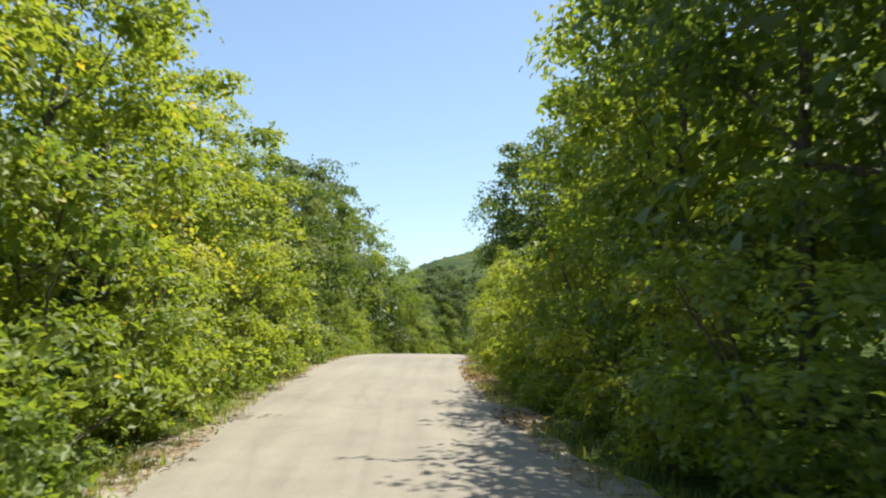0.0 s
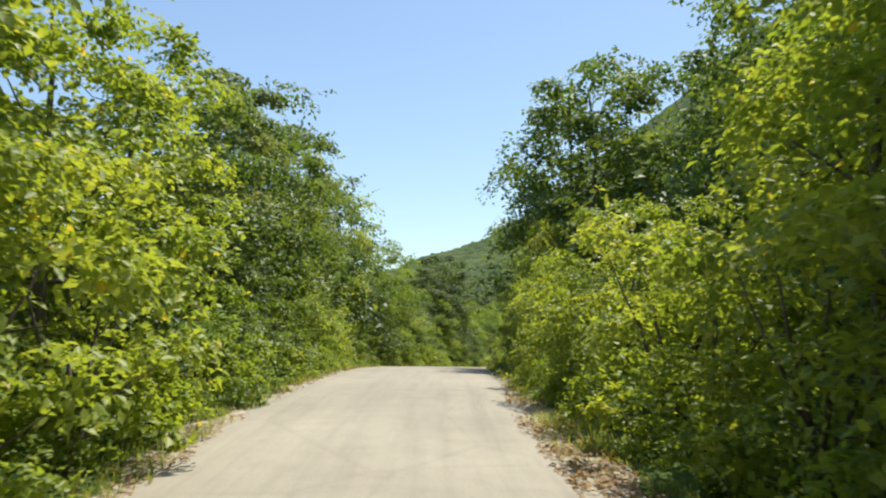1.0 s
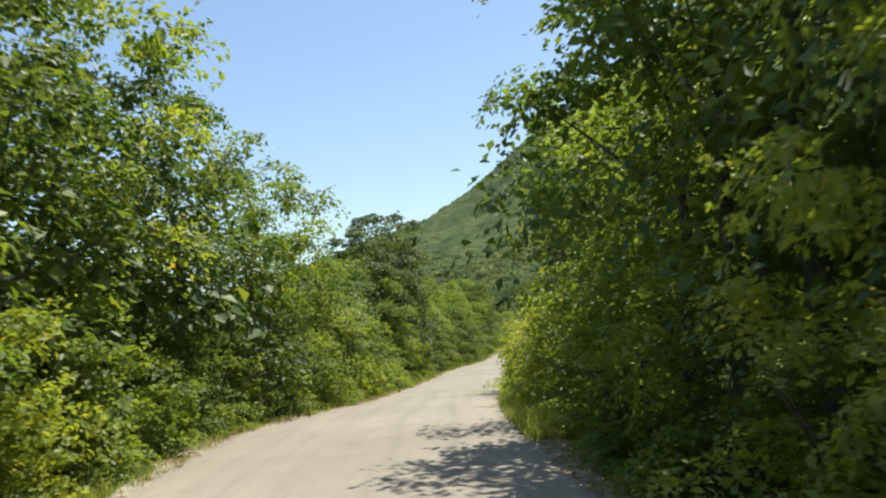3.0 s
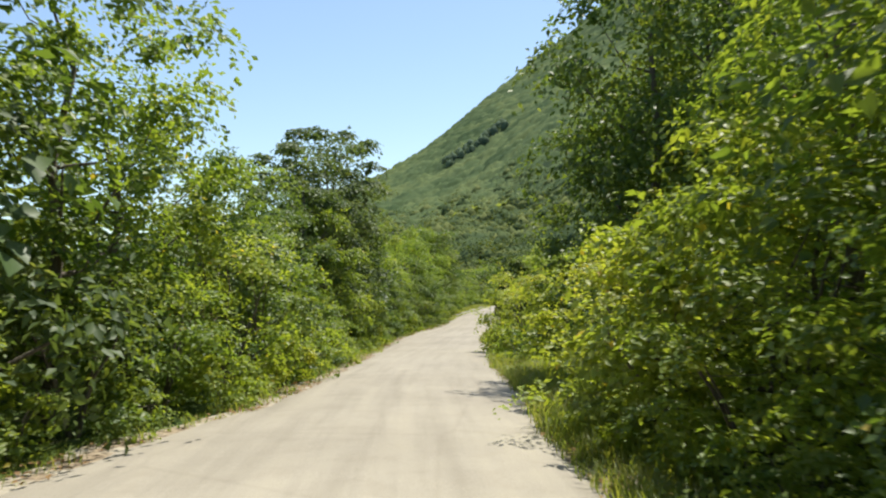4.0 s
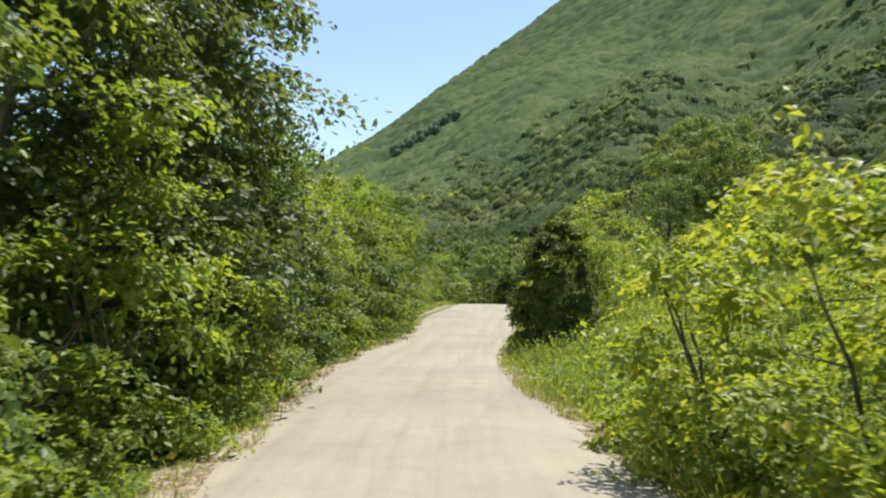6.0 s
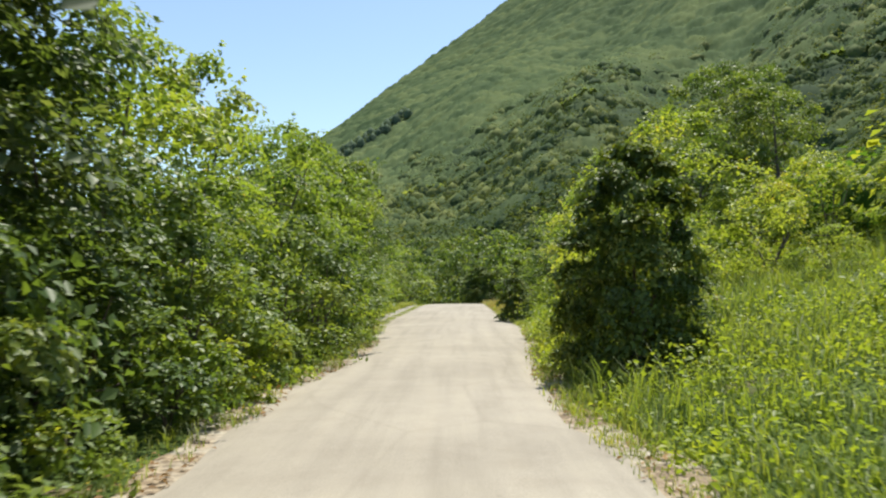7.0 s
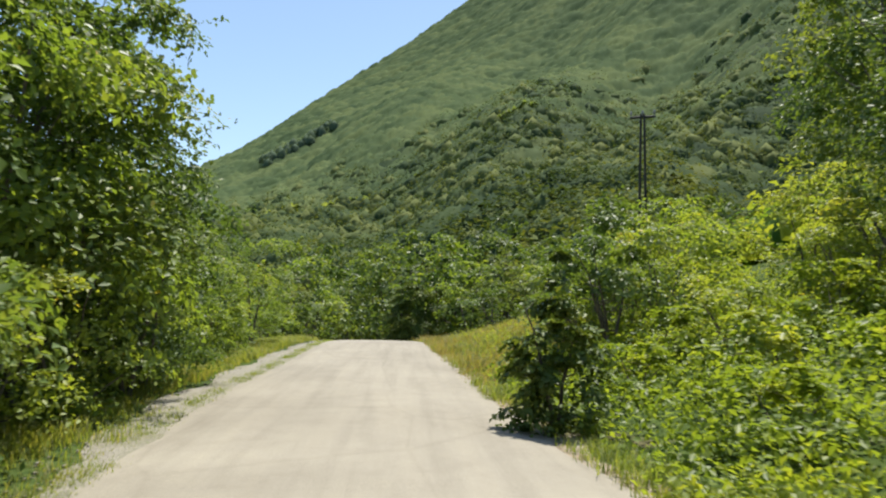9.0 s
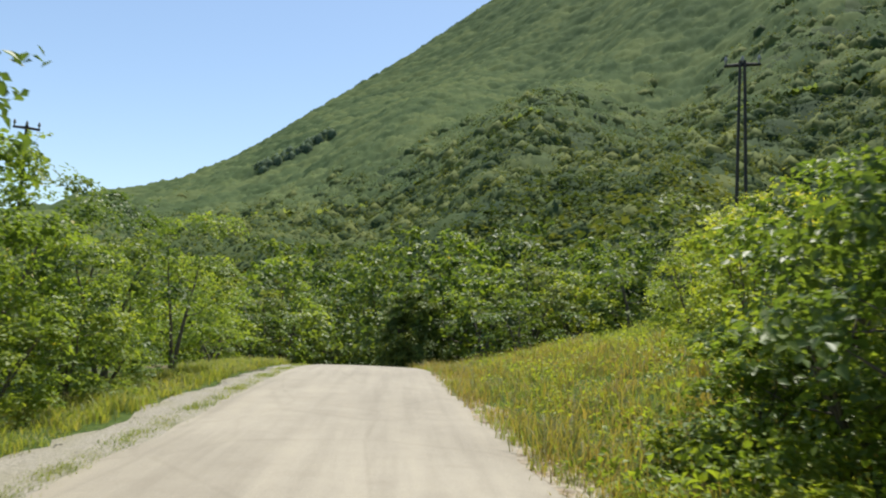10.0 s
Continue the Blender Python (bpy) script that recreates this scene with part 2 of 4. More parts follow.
def road_line():
    """Centre of the driven line every half metre: x, y, z of the road, from 30 m before the start to 60 m past the end."""
    e = np.array([p[1] for p in PATH])
    e[:, 2] -= EYE_HEIGHT
    back = (e[0] - e[2]) / np.linalg.norm((e[0] - e[2])[:2])
    lead = [e[0] + back * (1, 1, 0) * k for k in (30, 20, 10, 5)]
    fore = e[-1] - e[-2]
    fore = fore / np.linalg.norm(fore[:2])
    ang = math.atan2(fore[0], fore[1])
    tail, p, z = [], e[-1].copy(), e[-1][2]
    for k in range(1, 15):
        if k > 6:
            ang -= 0.06
        p = p + 4.5 * np.array([math.sin(ang), math.cos(ang), 0])
        z = z + (0.075 if k < 6 else -0.1 if k == 6 else -0.4)
        tail.append((p[0], p[1], z))
    pts = np.vstack([lead, e, tail])
    for _ in range(2):
        pts[1:-1] = 0.25 * pts[:-2] + 0.5 * pts[1:-1] + 0.25 * pts[2:]
    s = np.concatenate([[0], np.cumsum(np.linalg.norm(np.diff(pts[:, :2], axis=0), axis=1))])
    grid = np.arange(0, s[-1], 0.5)
    line = np.stack([np.interp(grid, s, pts[:, i]) for i in range(3)], 1)
    k = np.ones(9) / 9
    soft = np.stack([np.convolve(np.pad(line[:, i], 4, mode="edge"), k, "valid") for i in range(3)], 1)
    soft[:4], soft[-4:] = line[:4], line[-4:]
    return soft, grid - 30.0


LINE, LINE_S = road_line()
TAN = np.gradient(LINE[:, :2], axis=0)
TAN /= np.linalg.norm(TAN, axis=1)[:, None]

# distance along the road, left edge, right edge
EDGES = np.array([(-30, -2.0, 1.7), (0, -1.8, 1.75), (8, -1.9, 1.65), (14, -2.1, 1.45), (20, -2.4, 1.3), (26, -2.5, 1.45), (32, -2.7, 1.5), (38, -3.1, 1.55), (44, -3.35, 1.5),
                  (48, -2.7, 1.6), (51, -1.9, 1.85), (54, -1.65, 1.92), (58, -1.55, 1.9), (63, -1.55, 2.12), (68, -1.7, 1.95), (72, -2.2, 1.4), (76, -2.25, 1.05), (79, -2.3, 1.05), (82, -2.0, 1.25), (85, -1.9, 1.5),
                  (89, -2.05, 1.8), (93, -2.3, 1.9), (96, -2.45, 1.8), (99, -2.6, 1.55), (104, -2.55, 1.42), (108, -2.55, 1.3), (112, -2.55, 1.15), (125, -2.5, 1.1), (160, -2.2, 1.2)])


def at(s, d):
    """World x, y for a distance along the road and a way to its right."""
    i = np.interp(s, LINE_S, np.arange(len(LINE_S)))
    x, y = (np.interp(i, np.arange(len(LINE_S)), LINE[:, k]) for k in (0, 1))
    tx, ty = (np.interp(i, np.arange(len(LINE_S)), TAN[:, k]) for k in (0, 1))
    return x + ty * d, y - tx * d


def road_frame(x, y):
    """Along, aside and road height of the nearest place on the road."""
    x, y = np.atleast_1d(np.asarray(x, float)), np.atleast_1d(np.asarray(y, float))
    s, d, z = np.empty_like(x), np.empty_like(x), np.empty_like(x)
    for a in range(0, len(x), 4000):
        q = slice(a, a + 4000)
        i = ((x[q, None] - LINE[::2, 0]) ** 2 + (y[q, None] - LINE[::2, 1]) ** 2).argmin(1) * 2
        off = np.stack([x[q] - LINE[i, 0], y[q] - LINE[i, 1]], 1)
        along = (off * TAN[i]).sum(1)
        s[q] = LINE_S[i] + along
        d[q] = off[:, 0] * TAN[i, 1] - off[:, 1] * TAN[i, 0]
        z[q] = np.interp(LINE_S[i] + along, LINE_S, LINE[:, 2])
    return s, d, z


# the hill: bearing from the end of the drive, ground's height angle at the ridge, distance of foot and ridge
HILL_AT = (11.6, 94.5)
HILL = np.array([(-180, 3, 90, 500), (-120, 3, 90, 500), (-60, 3.5, 90, 400), (-20, 3.3, 70, 260), (-5, 6.9, 55, 370), (0, 7.9, 50, 400), (5, 9.6, 48, 440),
                 (10, 13.3, 46, 520), (15, 16.7, 44, 610), (20, 19.9, 42, 650), (25, 23.3, 40, 690), (30, 26.2, 38, 710), (40, 30.3, 36, 720),
                 (60, 32.0, 34, 700), (90, 30.0, 34, 600), (130, 18.0, 50, 500), (180, 3, 90, 500)])


def hill(x, y):
    dx, dy = x - HILL_AT[0], y - HILL_AT[1]
    r, az = np.hypot(dx, dy), np.degrees(np.arctan2(dx, dy))
    el, foot, top = (sum(np.interp(az + q, HILL[:, 0], HILL[:, k]) for q in (-3, -1.5, 0, 1.5, 3)) / 5 for k in (1, 2, 3))
    k = np.clip((r - foot) / (top - foot), 0, 1)
    peak = top * np.tan(np.radians(el))
    fall = np.clip((r - top) / (top * 1.5), 0, 1)
    folds = 0.1 * peak * k * (1 - k) * (np.sin(az * 0.22 + r * 0.012) + 0.5 * np.sin(az * 0.4 - r * 0.02 + 1.0))
    return peak * k ** 1.38 * (1 - 0.75 * fall ** 1.5) + folds


def ground(x, y):
    s, d, zr = road_frame(x, y)
    left, right = np.interp(s, EDGES[:, 0], EDGES[:, 1]), np.interp(s, EDGES[:, 0], EDGES[:, 2])
    out = np.maximum(np.maximum(left - d, d - right), 0)
    side = np.where(d > 0, 0.22 * np.clip(out - 1.0, 0, 14) * np.interp(s, [-20, 50, 70, 95, 110, 130], [0.2, 0.4, 1, 1.2, 1.4, 1.0]), -0.04 * np.clip(out - 1, 0, 20))
    bumps = 0.06 * np.sin(x * 1.7 + y * 0.6) * np.sin(y * 1.3 - x * 0.4) * np.clip((out - 1.4) / 1.5, 0, 1)
    return zr - 0.05 + side + bumps + np.maximum(np.clip((out - 6) / 20, 0, 1), np.clip((s - 150) / 25, 0, 1)) * hill(np.atleast_1d(x), np.atleast_1d(y))


def mesh_object(name, verts, faces, mat, parent=None, label="", smooth=False):
    me = bpy.data.meshes.new(name)
    verts, faces = np.asarray(verts, np.float32), np.asarray(faces, np.int32)
    n = faces.shape[1]
    me.vertices.add(len(verts))
    me.vertices.foreach_set("co", verts.ravel())
    me.loops.add(faces.size)
    me.loops.foreach_set("vertex_index", faces.ravel())
    me.polygons.add(len(faces))
    me.polygons.foreach_set("loop_start", np.arange(0, faces.size, n, dtype=np.int32))
    if smooth:
        me.polygons.foreach_set("use_smooth", np.ones(len(faces), bool))
    me.update(calc_edges=True)
    me.validate()
    me.materials.append(mat)
    ob = new(name, me)
    ob.parent = parent
    if label:
        tagged(ob, label)
    return ob


def grid_faces(nu, nv):
    a = (np.arange(nu - 1)[:, None] * nv + np.arange(nv - 1)).ravel()
    return np.stack([a, a + nv, a + nv + 1, a + 1], 1)


# ---- ground and road ----
def spaced(lo, hi, step, far):
    fine = np.arange(lo, hi + step, step)
    out = [step]
    while sum(out) < far:
        out.append(min(out[-1] * 1.13, 11.0) if sum(out) < 620 else out[-1] * 1.3)
    o = np.cumsum(out)
    return np.concatenate([fine[0] - o[::-1], fine, fine[-1] + o])


gx, gy = spaced(-12, 40, 0.7, 2200), spaced(-12, 135, 0.7, 2200)
GX, GY = np.meshgrid(gx, gy, indexing="ij")
GZ = ground(GX.ravel(), GY.ravel())
soil = mesh_object("ground", np.stack([GX.ravel(), GY.ravel(), GZ], 1), grid_faces(len(gx), len(gy)), SOIL, smooth=True)
soil.data.materials.append(FLOOR)
gc = np.stack([GX.ravel(), GY.ravel()], 1)[grid_faces(len(gx), len(gy))].mean(1)
gd = np.concatenate([np.abs(road_frame(gc[a:a + 20000, 0], gc[a:a + 20000, 1])[1]) for a in range(0, len(gc), 20000)])
soil.data.polygons.foreach_set("material_index", ((gd > 15) | (gc[:, 1] > 150)).astype(np.int32))
tagged(soil, "dry brown soil and litter under roadside plants", "ground", kind="structure")

cross = np.linspace(0, 1, 13)
rs = np.arange(-28, 150, 0.4)
el = np.interp(rs, EDGES[:, 0], EDGES[:, 1]) + np.array([0.16 * noise.noise((q * 0.5, 1.7, 0)) + 0.08 * noise.noise((q * 1.9, 5.2, 0)) for q in rs])
er = np.interp(rs, EDGES[:, 0], EDGES[:, 2]) + np.array([0.16 * noise.noise((q * 0.5, 9.7, 0)) + 0.08 * noise.noise((q * 1.9, 15.2, 0)) for q in rs])
rv = []
for s, a, b in zip(rs, el, er):
    dd = a + (b - a) * cross
    x, y = at(np.full(13, s), dd)
    z = np.interp(s, LINE_S, LINE[:, 2]) + 0.03 * (1 - (2 * cross - 1) ** 2) - 0.025 * ((cross == 0) | (cross == 1))
    rv.append(np.stack([x, y, z], 1))
road = mesh_object("road", np.concatenate(rv), grid_faces(len(rs), 13), ROAD, smooth=True)
road.data.attributes.new("aside", "FLOAT", "POINT").data.foreach_set("value", (el[:, None] + (er - el)[:, None] * cross).ravel().astype(np.float32))
road.data.attributes.new("along", "FLOAT", "POINT").data.foreach_set("value", np.repeat(rs, 13).astype(np.float32))
tagged(road, "narrow pale sun-bleached asphalt lane with ragged edges", "road", kind="structure")

# pale gravel beside the lane
gs = np.arange(88, 128, 0.4)
gv = []
for s in gs:
    w = 0.85 * math.sin(math.pi * (s - 88) / 40) ** 0.5 + 0.4 * noise.noise((s * 0.45, 3.3, 0)) + 0.22 * noise.noise((s * 1.7, 8.1, 0))
    inner = np.interp(s, EDGES[:, 0], EDGES[:, 1]) + 0.25
    dd = np.linspace(inner, inner - 0.35 - w, 7)
    x, y = at(np.full(7, s), dd)
    zr = np.interp(s, LINE_S, LINE[:, 2])
    gv.append(np.stack([x, y, zr - np.array([0.032, 0.03, 0.026, 0.024, 0.026, 0.04, 0.1])], 1))
verge = mesh_object("gravel_verge", np.concatenate(gv), grid_faces(len(gs), 7)[:, ::-1], GRAVEL, smooth=True)
tagged(verge, "strip of pale gravel and thin grass beside the lane", "verge", kind="structure")


def pebbles(name, label, s0, s1, d0, d1, count, size, mat):
    """Loose angular stones that lie on the verge."""
    k = rng.uniform(0, 1, count)
    ps = rng.uniform(s0, s1, count)
    x, y = at(ps, np.interp(ps, EDGES[:, 0], EDGES[:, 1]) + d0 + (d1 - d0) * k)
    z = np.interp(ps, LINE_S, LINE[:, 2]) - 0.035
    oct_v = np.array([(1, 0, 0), (0, 1, 0), (-1, 0, 0), (0, -1, 0), (0, 0, 0.8), (0, 0, -0.8)])
    oct_f = np.array([(0, 1, 4), (1, 2, 4), (2, 3, 4), (3, 0, 4), (1, 0, 5), (2, 1, 5), (3, 2, 5), (0, 3, 5)])
    r = size * rng.uniform(0.35, 1.0, count) ** 2
    v = oct_v * rng.uniform(0.6, 1.2, (count, 6, 1)) * r[:, None, None] * np.array([1, 1, 0.7]) + np.stack([x, y, z], 1)[:, None]
    f = oct_f + 6 * np.arange(count)[:, None, None]
    return tagged(mesh_object(name, v.reshape(-1, 3), f.reshape(-1, 3), mat), label, "stones", kind="stuff")


pebbles("loose_stones", "loose pale stones on the gravel verge", 89, 118, -0.75, -0.1, 1400, 0.035, GRAVEL)

# trodden dirt and leaf litter between lane and plants
for side, name in ((-1, "verge_left"), (1, "verge_right")):
    ds = np.arange(-20, 126, 0.5)
    dv = []
    for s in ds:
        if side < 0 and s > 88:
            break
        e = np.interp(s, EDGES[:, 0], EDGES[:, 1 if side < 0 else 2])
        w = 0.5 + 0.16 * math.sin(s * 1.1 + side) + 0.1 * math.sin(s * 2.9)
        q = e + side * np.array([-0.25, 0.12, w * 0.7, w])
        x, y = at(np.full(4, s), q)
        zr = np.interp(s, LINE_S, LINE[:, 2])
        dv.append(np.stack([x, y, zr - np.array([0.032, 0.03, 0.028, 0.07])], 1))
    strip = mesh_object(name, np.concatenate(dv), grid_faces(len(dv), 4), LITTER, smooth=True)
    tagged(strip, "brown dirt and leaf litter along the lane", "verge", kind="structure")


# ---- plants ----
def leaves(c, nrm, size, wide=0.62):
    """Folded kite leaves: verts and triangles."""
    n = len(c)
    nrm = nrm / np.linalg.norm(nrm, axis=1)[:, None]
    t = rng.normal(size=(n, 3)) + np.array([0, 0, -0.5])
    t -= (t * nrm).sum(1)[:, None] * nrm
    t /= np.linalg.norm(t, axis=1)[:, None] + 1e-9
    b = np.cross(nrm, t)
    L = size[:, None]
    v = np.stack([c - t * L * 0.5, c - t * L * 0.05 + b * L * wide * 0.5 + nrm * L * 0.12,
                  c + t * L * 0.5 - nrm * L * 0.06, c - t * L * 0.05 - b * L * wide * 0.5 + nrm * L * 0.12], 1).reshape(-1, 3)
    k = np.arange(n)[:, None] * 4
    return v, np.concatenate([k + (0, 1, 2), k + (0, 2, 3)])


def tube(pts, radii, sides=6):
    pts, out = np.asarray(pts, float), []
    for i, p in enumerate(pts):
        d = pts[min(i + 1, len(pts) - 1)] - pts[max(i - 1, 0)]
        d /= np.linalg.norm(d) + 1e-9
        u = np.cross(d, (0.3, 1, 0.1))
        u /= np.linalg.norm(u)
        w = np.cross(d, u)
        a = np.linspace(0, 2 * math.pi, sides, endpoint=False)[:, None]
        out.append(p + radii[i] * (np.cos(a) * u + np.sin(a) * w))
    v = np.concatenate(out)
    f = []
    for i in range(len(pts) - 1):
        for j in range(sides):
            a, b = i * sides + j, i * sides + (j + 1) % sides
            f.append((a, b, b + sides, a + sides))
    return v, np.array(f)


def joined(pieces):
    vs, fs, k = [], [], 0
    for v, f in pieces:
        vs.append(v)
        fs.append(np.asarray(f) + k)
        k += len(v)
    return np.concatenate(vs), np.concatenate(fs)


def crown_lobes(h, w, z0, count, shape, ragged, share):
    """Centres and radii of the leafy masses that make up an uneven crown with hollows between them."""
    mid, rad = [], []
    ph = rng.uniform(0, 6.28, 6)
    tries = 0
    while len(mid) < count:
        tries += 1
        q = rng.uniform(0, 1)
        if rng.uniform() > shape(q):
            continue
        a = rng.uniform(0, 2 * math.pi)
        r = 0.5 * w * share * rng.uniform(0.65, 1.3) * (1.12 - 0.35 * q)
        lump = 1 + ragged * (math.sin(3 * a + ph[0] + 5 * q) + math.sin(5 * a + ph[1] - 9 * q) + 0.8 * math.sin(2 * a + 14 * q + ph[2])) / 2
        out = max(0.0, 0.5 * w * shape(q) * lump - 0.6 * r) * rng.uniform(0.3, 1) ** 0.5
        p = np.array([out * math.cos(a), out * math.sin(a), min(max(z0 + (h - z0) * q, z0 + 0.45 * r), h - 0.5 * r)])
        if tries < 40 * count and mid and (np.linalg.norm(np.array(mid) - p, axis=1) < 0.7 * (np.array(rad) + r)).any():
            continue
        mid.append(p)
        rad.append(r)
    return np.array(mid), np.array(rad)


SHAPES = {
    "round": lambda q: math.sin(math.pi * (0.12 + 0.86 * q)) ** 0.55,
    "bush": lambda q: (1 - q ** 2.6) ** 0.6 * (0.8 + 0.2 * q),
    "cone": lambda q: max(0.1, 1 - q) ** 0.6 * (0.75 + 0.25 * min(1, 5 * q)),
    "spire": lambda q: (1 - q) ** 0.75 * 0.95 + 0.06,
    "tall": lambda q: (0.62 + 0.55 * q) if q < 0.55 else 0.92 * (1 - ((q - 0.55) / 0.47) ** 2) ** 0.6 if q < 1 else 0.1,
}


def unit(v):
    return v / (np.linalg.norm(v, axis=1)[:, None] + 1e-6)


def plant(name, label, category, h, w, z0, lobes, sprays, per, leaf, mat, shape, stems=1, stem_r=0.09, ragged=0.35, share=0.4, shoots=10, mixed=0.28, flat=0.66):
    """A tree or shrub: an Empty at its foot, with trunk, limbs and a crown of single leaves."""
    root = new(name)
    tagged(root, label, category)
    cs, rad = crown_lobes(h, w, z0, lobes, SHAPES[shape], ragged, share)
    hue = np.clip(rng.normal(size=lobes) * mixed, -0.9, 0.9)
    # sprays of leaves over the upper and outer skin of each mass
    k = lobes * sprays
    out = unit(np.stack([cs[:, 0], cs[:, 1], 0.25 * (cs[:, 2] - 0.4 * h)], 1))
    way = unit(unit(rng.normal(size=(k, 3))) + np.repeat(out, sprays, 0) * 0.5 + (0, 0, 0.55))
    c0 = np.repeat(cs, sprays, 0) + way * (1, 1, flat) * np.repeat(rad, sprays)[:, None] * rng.uniform(0.74, 1.1, (k, 1))
    up = unit(way * 0.7 + (0, 0, 0.6) + rng.normal(size=(k, 3)) * 0.22)
    u1 = unit(np.cross(up, way + rng.normal(size=(k, 3)) * 0.3))
    u2 = np.cross(up, u1)
    n = k * per
    g = np.tanh(rng.normal(size=(n, 3)) * 0.8) * 1.3 * np.array([0.36, 0.48, 0.07]) * np.repeat(rad, sprays * per)[:, None]
    u1, u2, upn = (np.repeat(q, per, 0) for q in (u1, u2, up))
    c = np.repeat(c0, per, 0) + u1 * g[:, :1] + u2 * g[:, 1:2] + upn * g[:, 2:] - (0, 0, 0.35) * (g[:, :1] ** 2 + g[:, 1:2] ** 2) / np.repeat(rad, sprays * per)[:, None]
    nrm = upn + rng.normal(size=(n, 3)) * 0.34
    size = leaf * rng.uniform(0.6, 1.25, n)
    tone = np.repeat(hue, sprays * per)
    # larger leaves inside each mass, a step darker in tone
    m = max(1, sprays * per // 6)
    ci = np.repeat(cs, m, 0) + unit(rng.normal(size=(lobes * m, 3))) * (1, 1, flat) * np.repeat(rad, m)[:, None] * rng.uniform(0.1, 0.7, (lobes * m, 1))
    # long shoots with leaves along them
    pick = np.argsort(-(cs[:, 2] / h + np.hypot(cs[:, 0], cs[:, 1]) / w + rng.uniform(0, 0.9, lobes)))[np.arange(shoots) % max(1, lobes * 2 // 3)]
    go = unit(unit(cs[pick] * (1, 1, 0)) * 0.6 + (0, 0, 0.75) + rng.normal(size=(shoots, 3)) * 0.35)
    t = np.tile(np.linspace(0.4, 1, 16), shoots)[:, None]
    reach = np.repeat(rad[pick] * rng.uniform(1.3, 2.1, shoots), 16)[:, None]
    sc = np.repeat(cs[pick], 16, 0) + np.repeat(go, 16, 0) * t * reach - (0, 0, 0.2) * t ** 2 * reach + rng.normal(size=(len(t), 3)) * 0.04
    c = np.concatenate([c, ci, sc])
    c[:, 2] = np.maximum(c[:, 2], 0.03)
    nrm = np.concatenate([nrm, rng.normal(size=ci.shape) * 0.7 + (0, 0, 0.4), rng.normal(size=sc.shape) * 0.5 + (0, 0, 0.8)])
    size = np.concatenate([size, leaf * rng.uniform(1.0, 1.5, len(ci)), leaf * rng.uniform(0.6, 1.2, len(sc))])
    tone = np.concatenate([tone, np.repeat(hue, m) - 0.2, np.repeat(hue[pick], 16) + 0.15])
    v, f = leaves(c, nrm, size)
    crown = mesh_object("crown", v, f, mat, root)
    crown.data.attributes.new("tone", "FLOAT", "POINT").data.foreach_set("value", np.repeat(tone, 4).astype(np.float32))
    # stems and limbs
    stem_parts = []
    for k in range(stems):
        a = rng.uniform(0, 6.28)
        foot = np.array([math.cos(a), math.sin(a), 0]) * (0.0 if stems == 1 else stem_r * 0.7)
        lean = np.array([math.cos(a), math.sin(a), 0]) * (0.05 if stems == 1 else 0.28) * w
        top = h * (0.82 if stems == 1 else 0.7)
        pts = [foot + lean * (q ** 1.3) + np.array([0, 0, top * q - 0.08 * (q == 0)]) + rng.normal(size=3) * 0.03 * h * q * 0.5 for q in np.linspace(0, 1, 6)]
        rad = stem_r * (1 - 0.85 * np.linspace(0, 1, 6))
        stem_parts.append(tube(pts, rad))
        for j in rng.choice(len(cs), min(len(cs), 12 if stems == 1 else 3), replace=False):
            q = np.clip((cs[j][2] - 0.12 * h) / top, 0.12, 0.95)
            p0 = np.array([np.interp(q, np.linspace(0, 1, 6), [p[i] for p in pts]) for i in range(3)])
            r0 = stem_r * (1 - 0.85 * q) * 0.6
            mid = 0.5 * (p0 + cs[j]) + np.array([0, 0, -0.04 * h])
            stem_parts.append(tube([p0, mid, cs[j]], [r0, r0 * 0.6, r0 * 0.2], 5))
    mesh_object("trunk", *joined(stem_parts), BARK, root, smooth=True)
    return root


def tall_tree(mat, label, shape="tall"):
    return plant("tree", label, "tree", 8.0, 4.3, 0.7, 25, 13, 18, 0.138, mat, shape, 1, 0.13)


def mid_tree(mat, label, shape="round"):
    return plant("small_tree", label, "tree", 5.0, 3.3, 0.3, 20, 11, 24, 0.104, mat, shape, 2, 0.07)


def shrub(mat, label):
    return plant("shrub", label, "shrub", 2.6, 2.5, 0.0, 14, 10, 22, 0.094, mat, "bush", 4, 0.035, share=0.42, shoots=12)


def low_shrub(mat, label):
    return plant("low_shrub", label, "shrub", 1.2, 1.5, 0.0, 9, 7, 15, 0.1, mat, "bush", 3, 0.018, share=0.42, shoots=8)


def far_tree(mat, label):
    return plant("tree", label, "tree", 5.0, 3.9, 0.2, 22, 7, 11, 0.22, mat, "round", 2, 0.09, ragged=0.5, shoots=5)


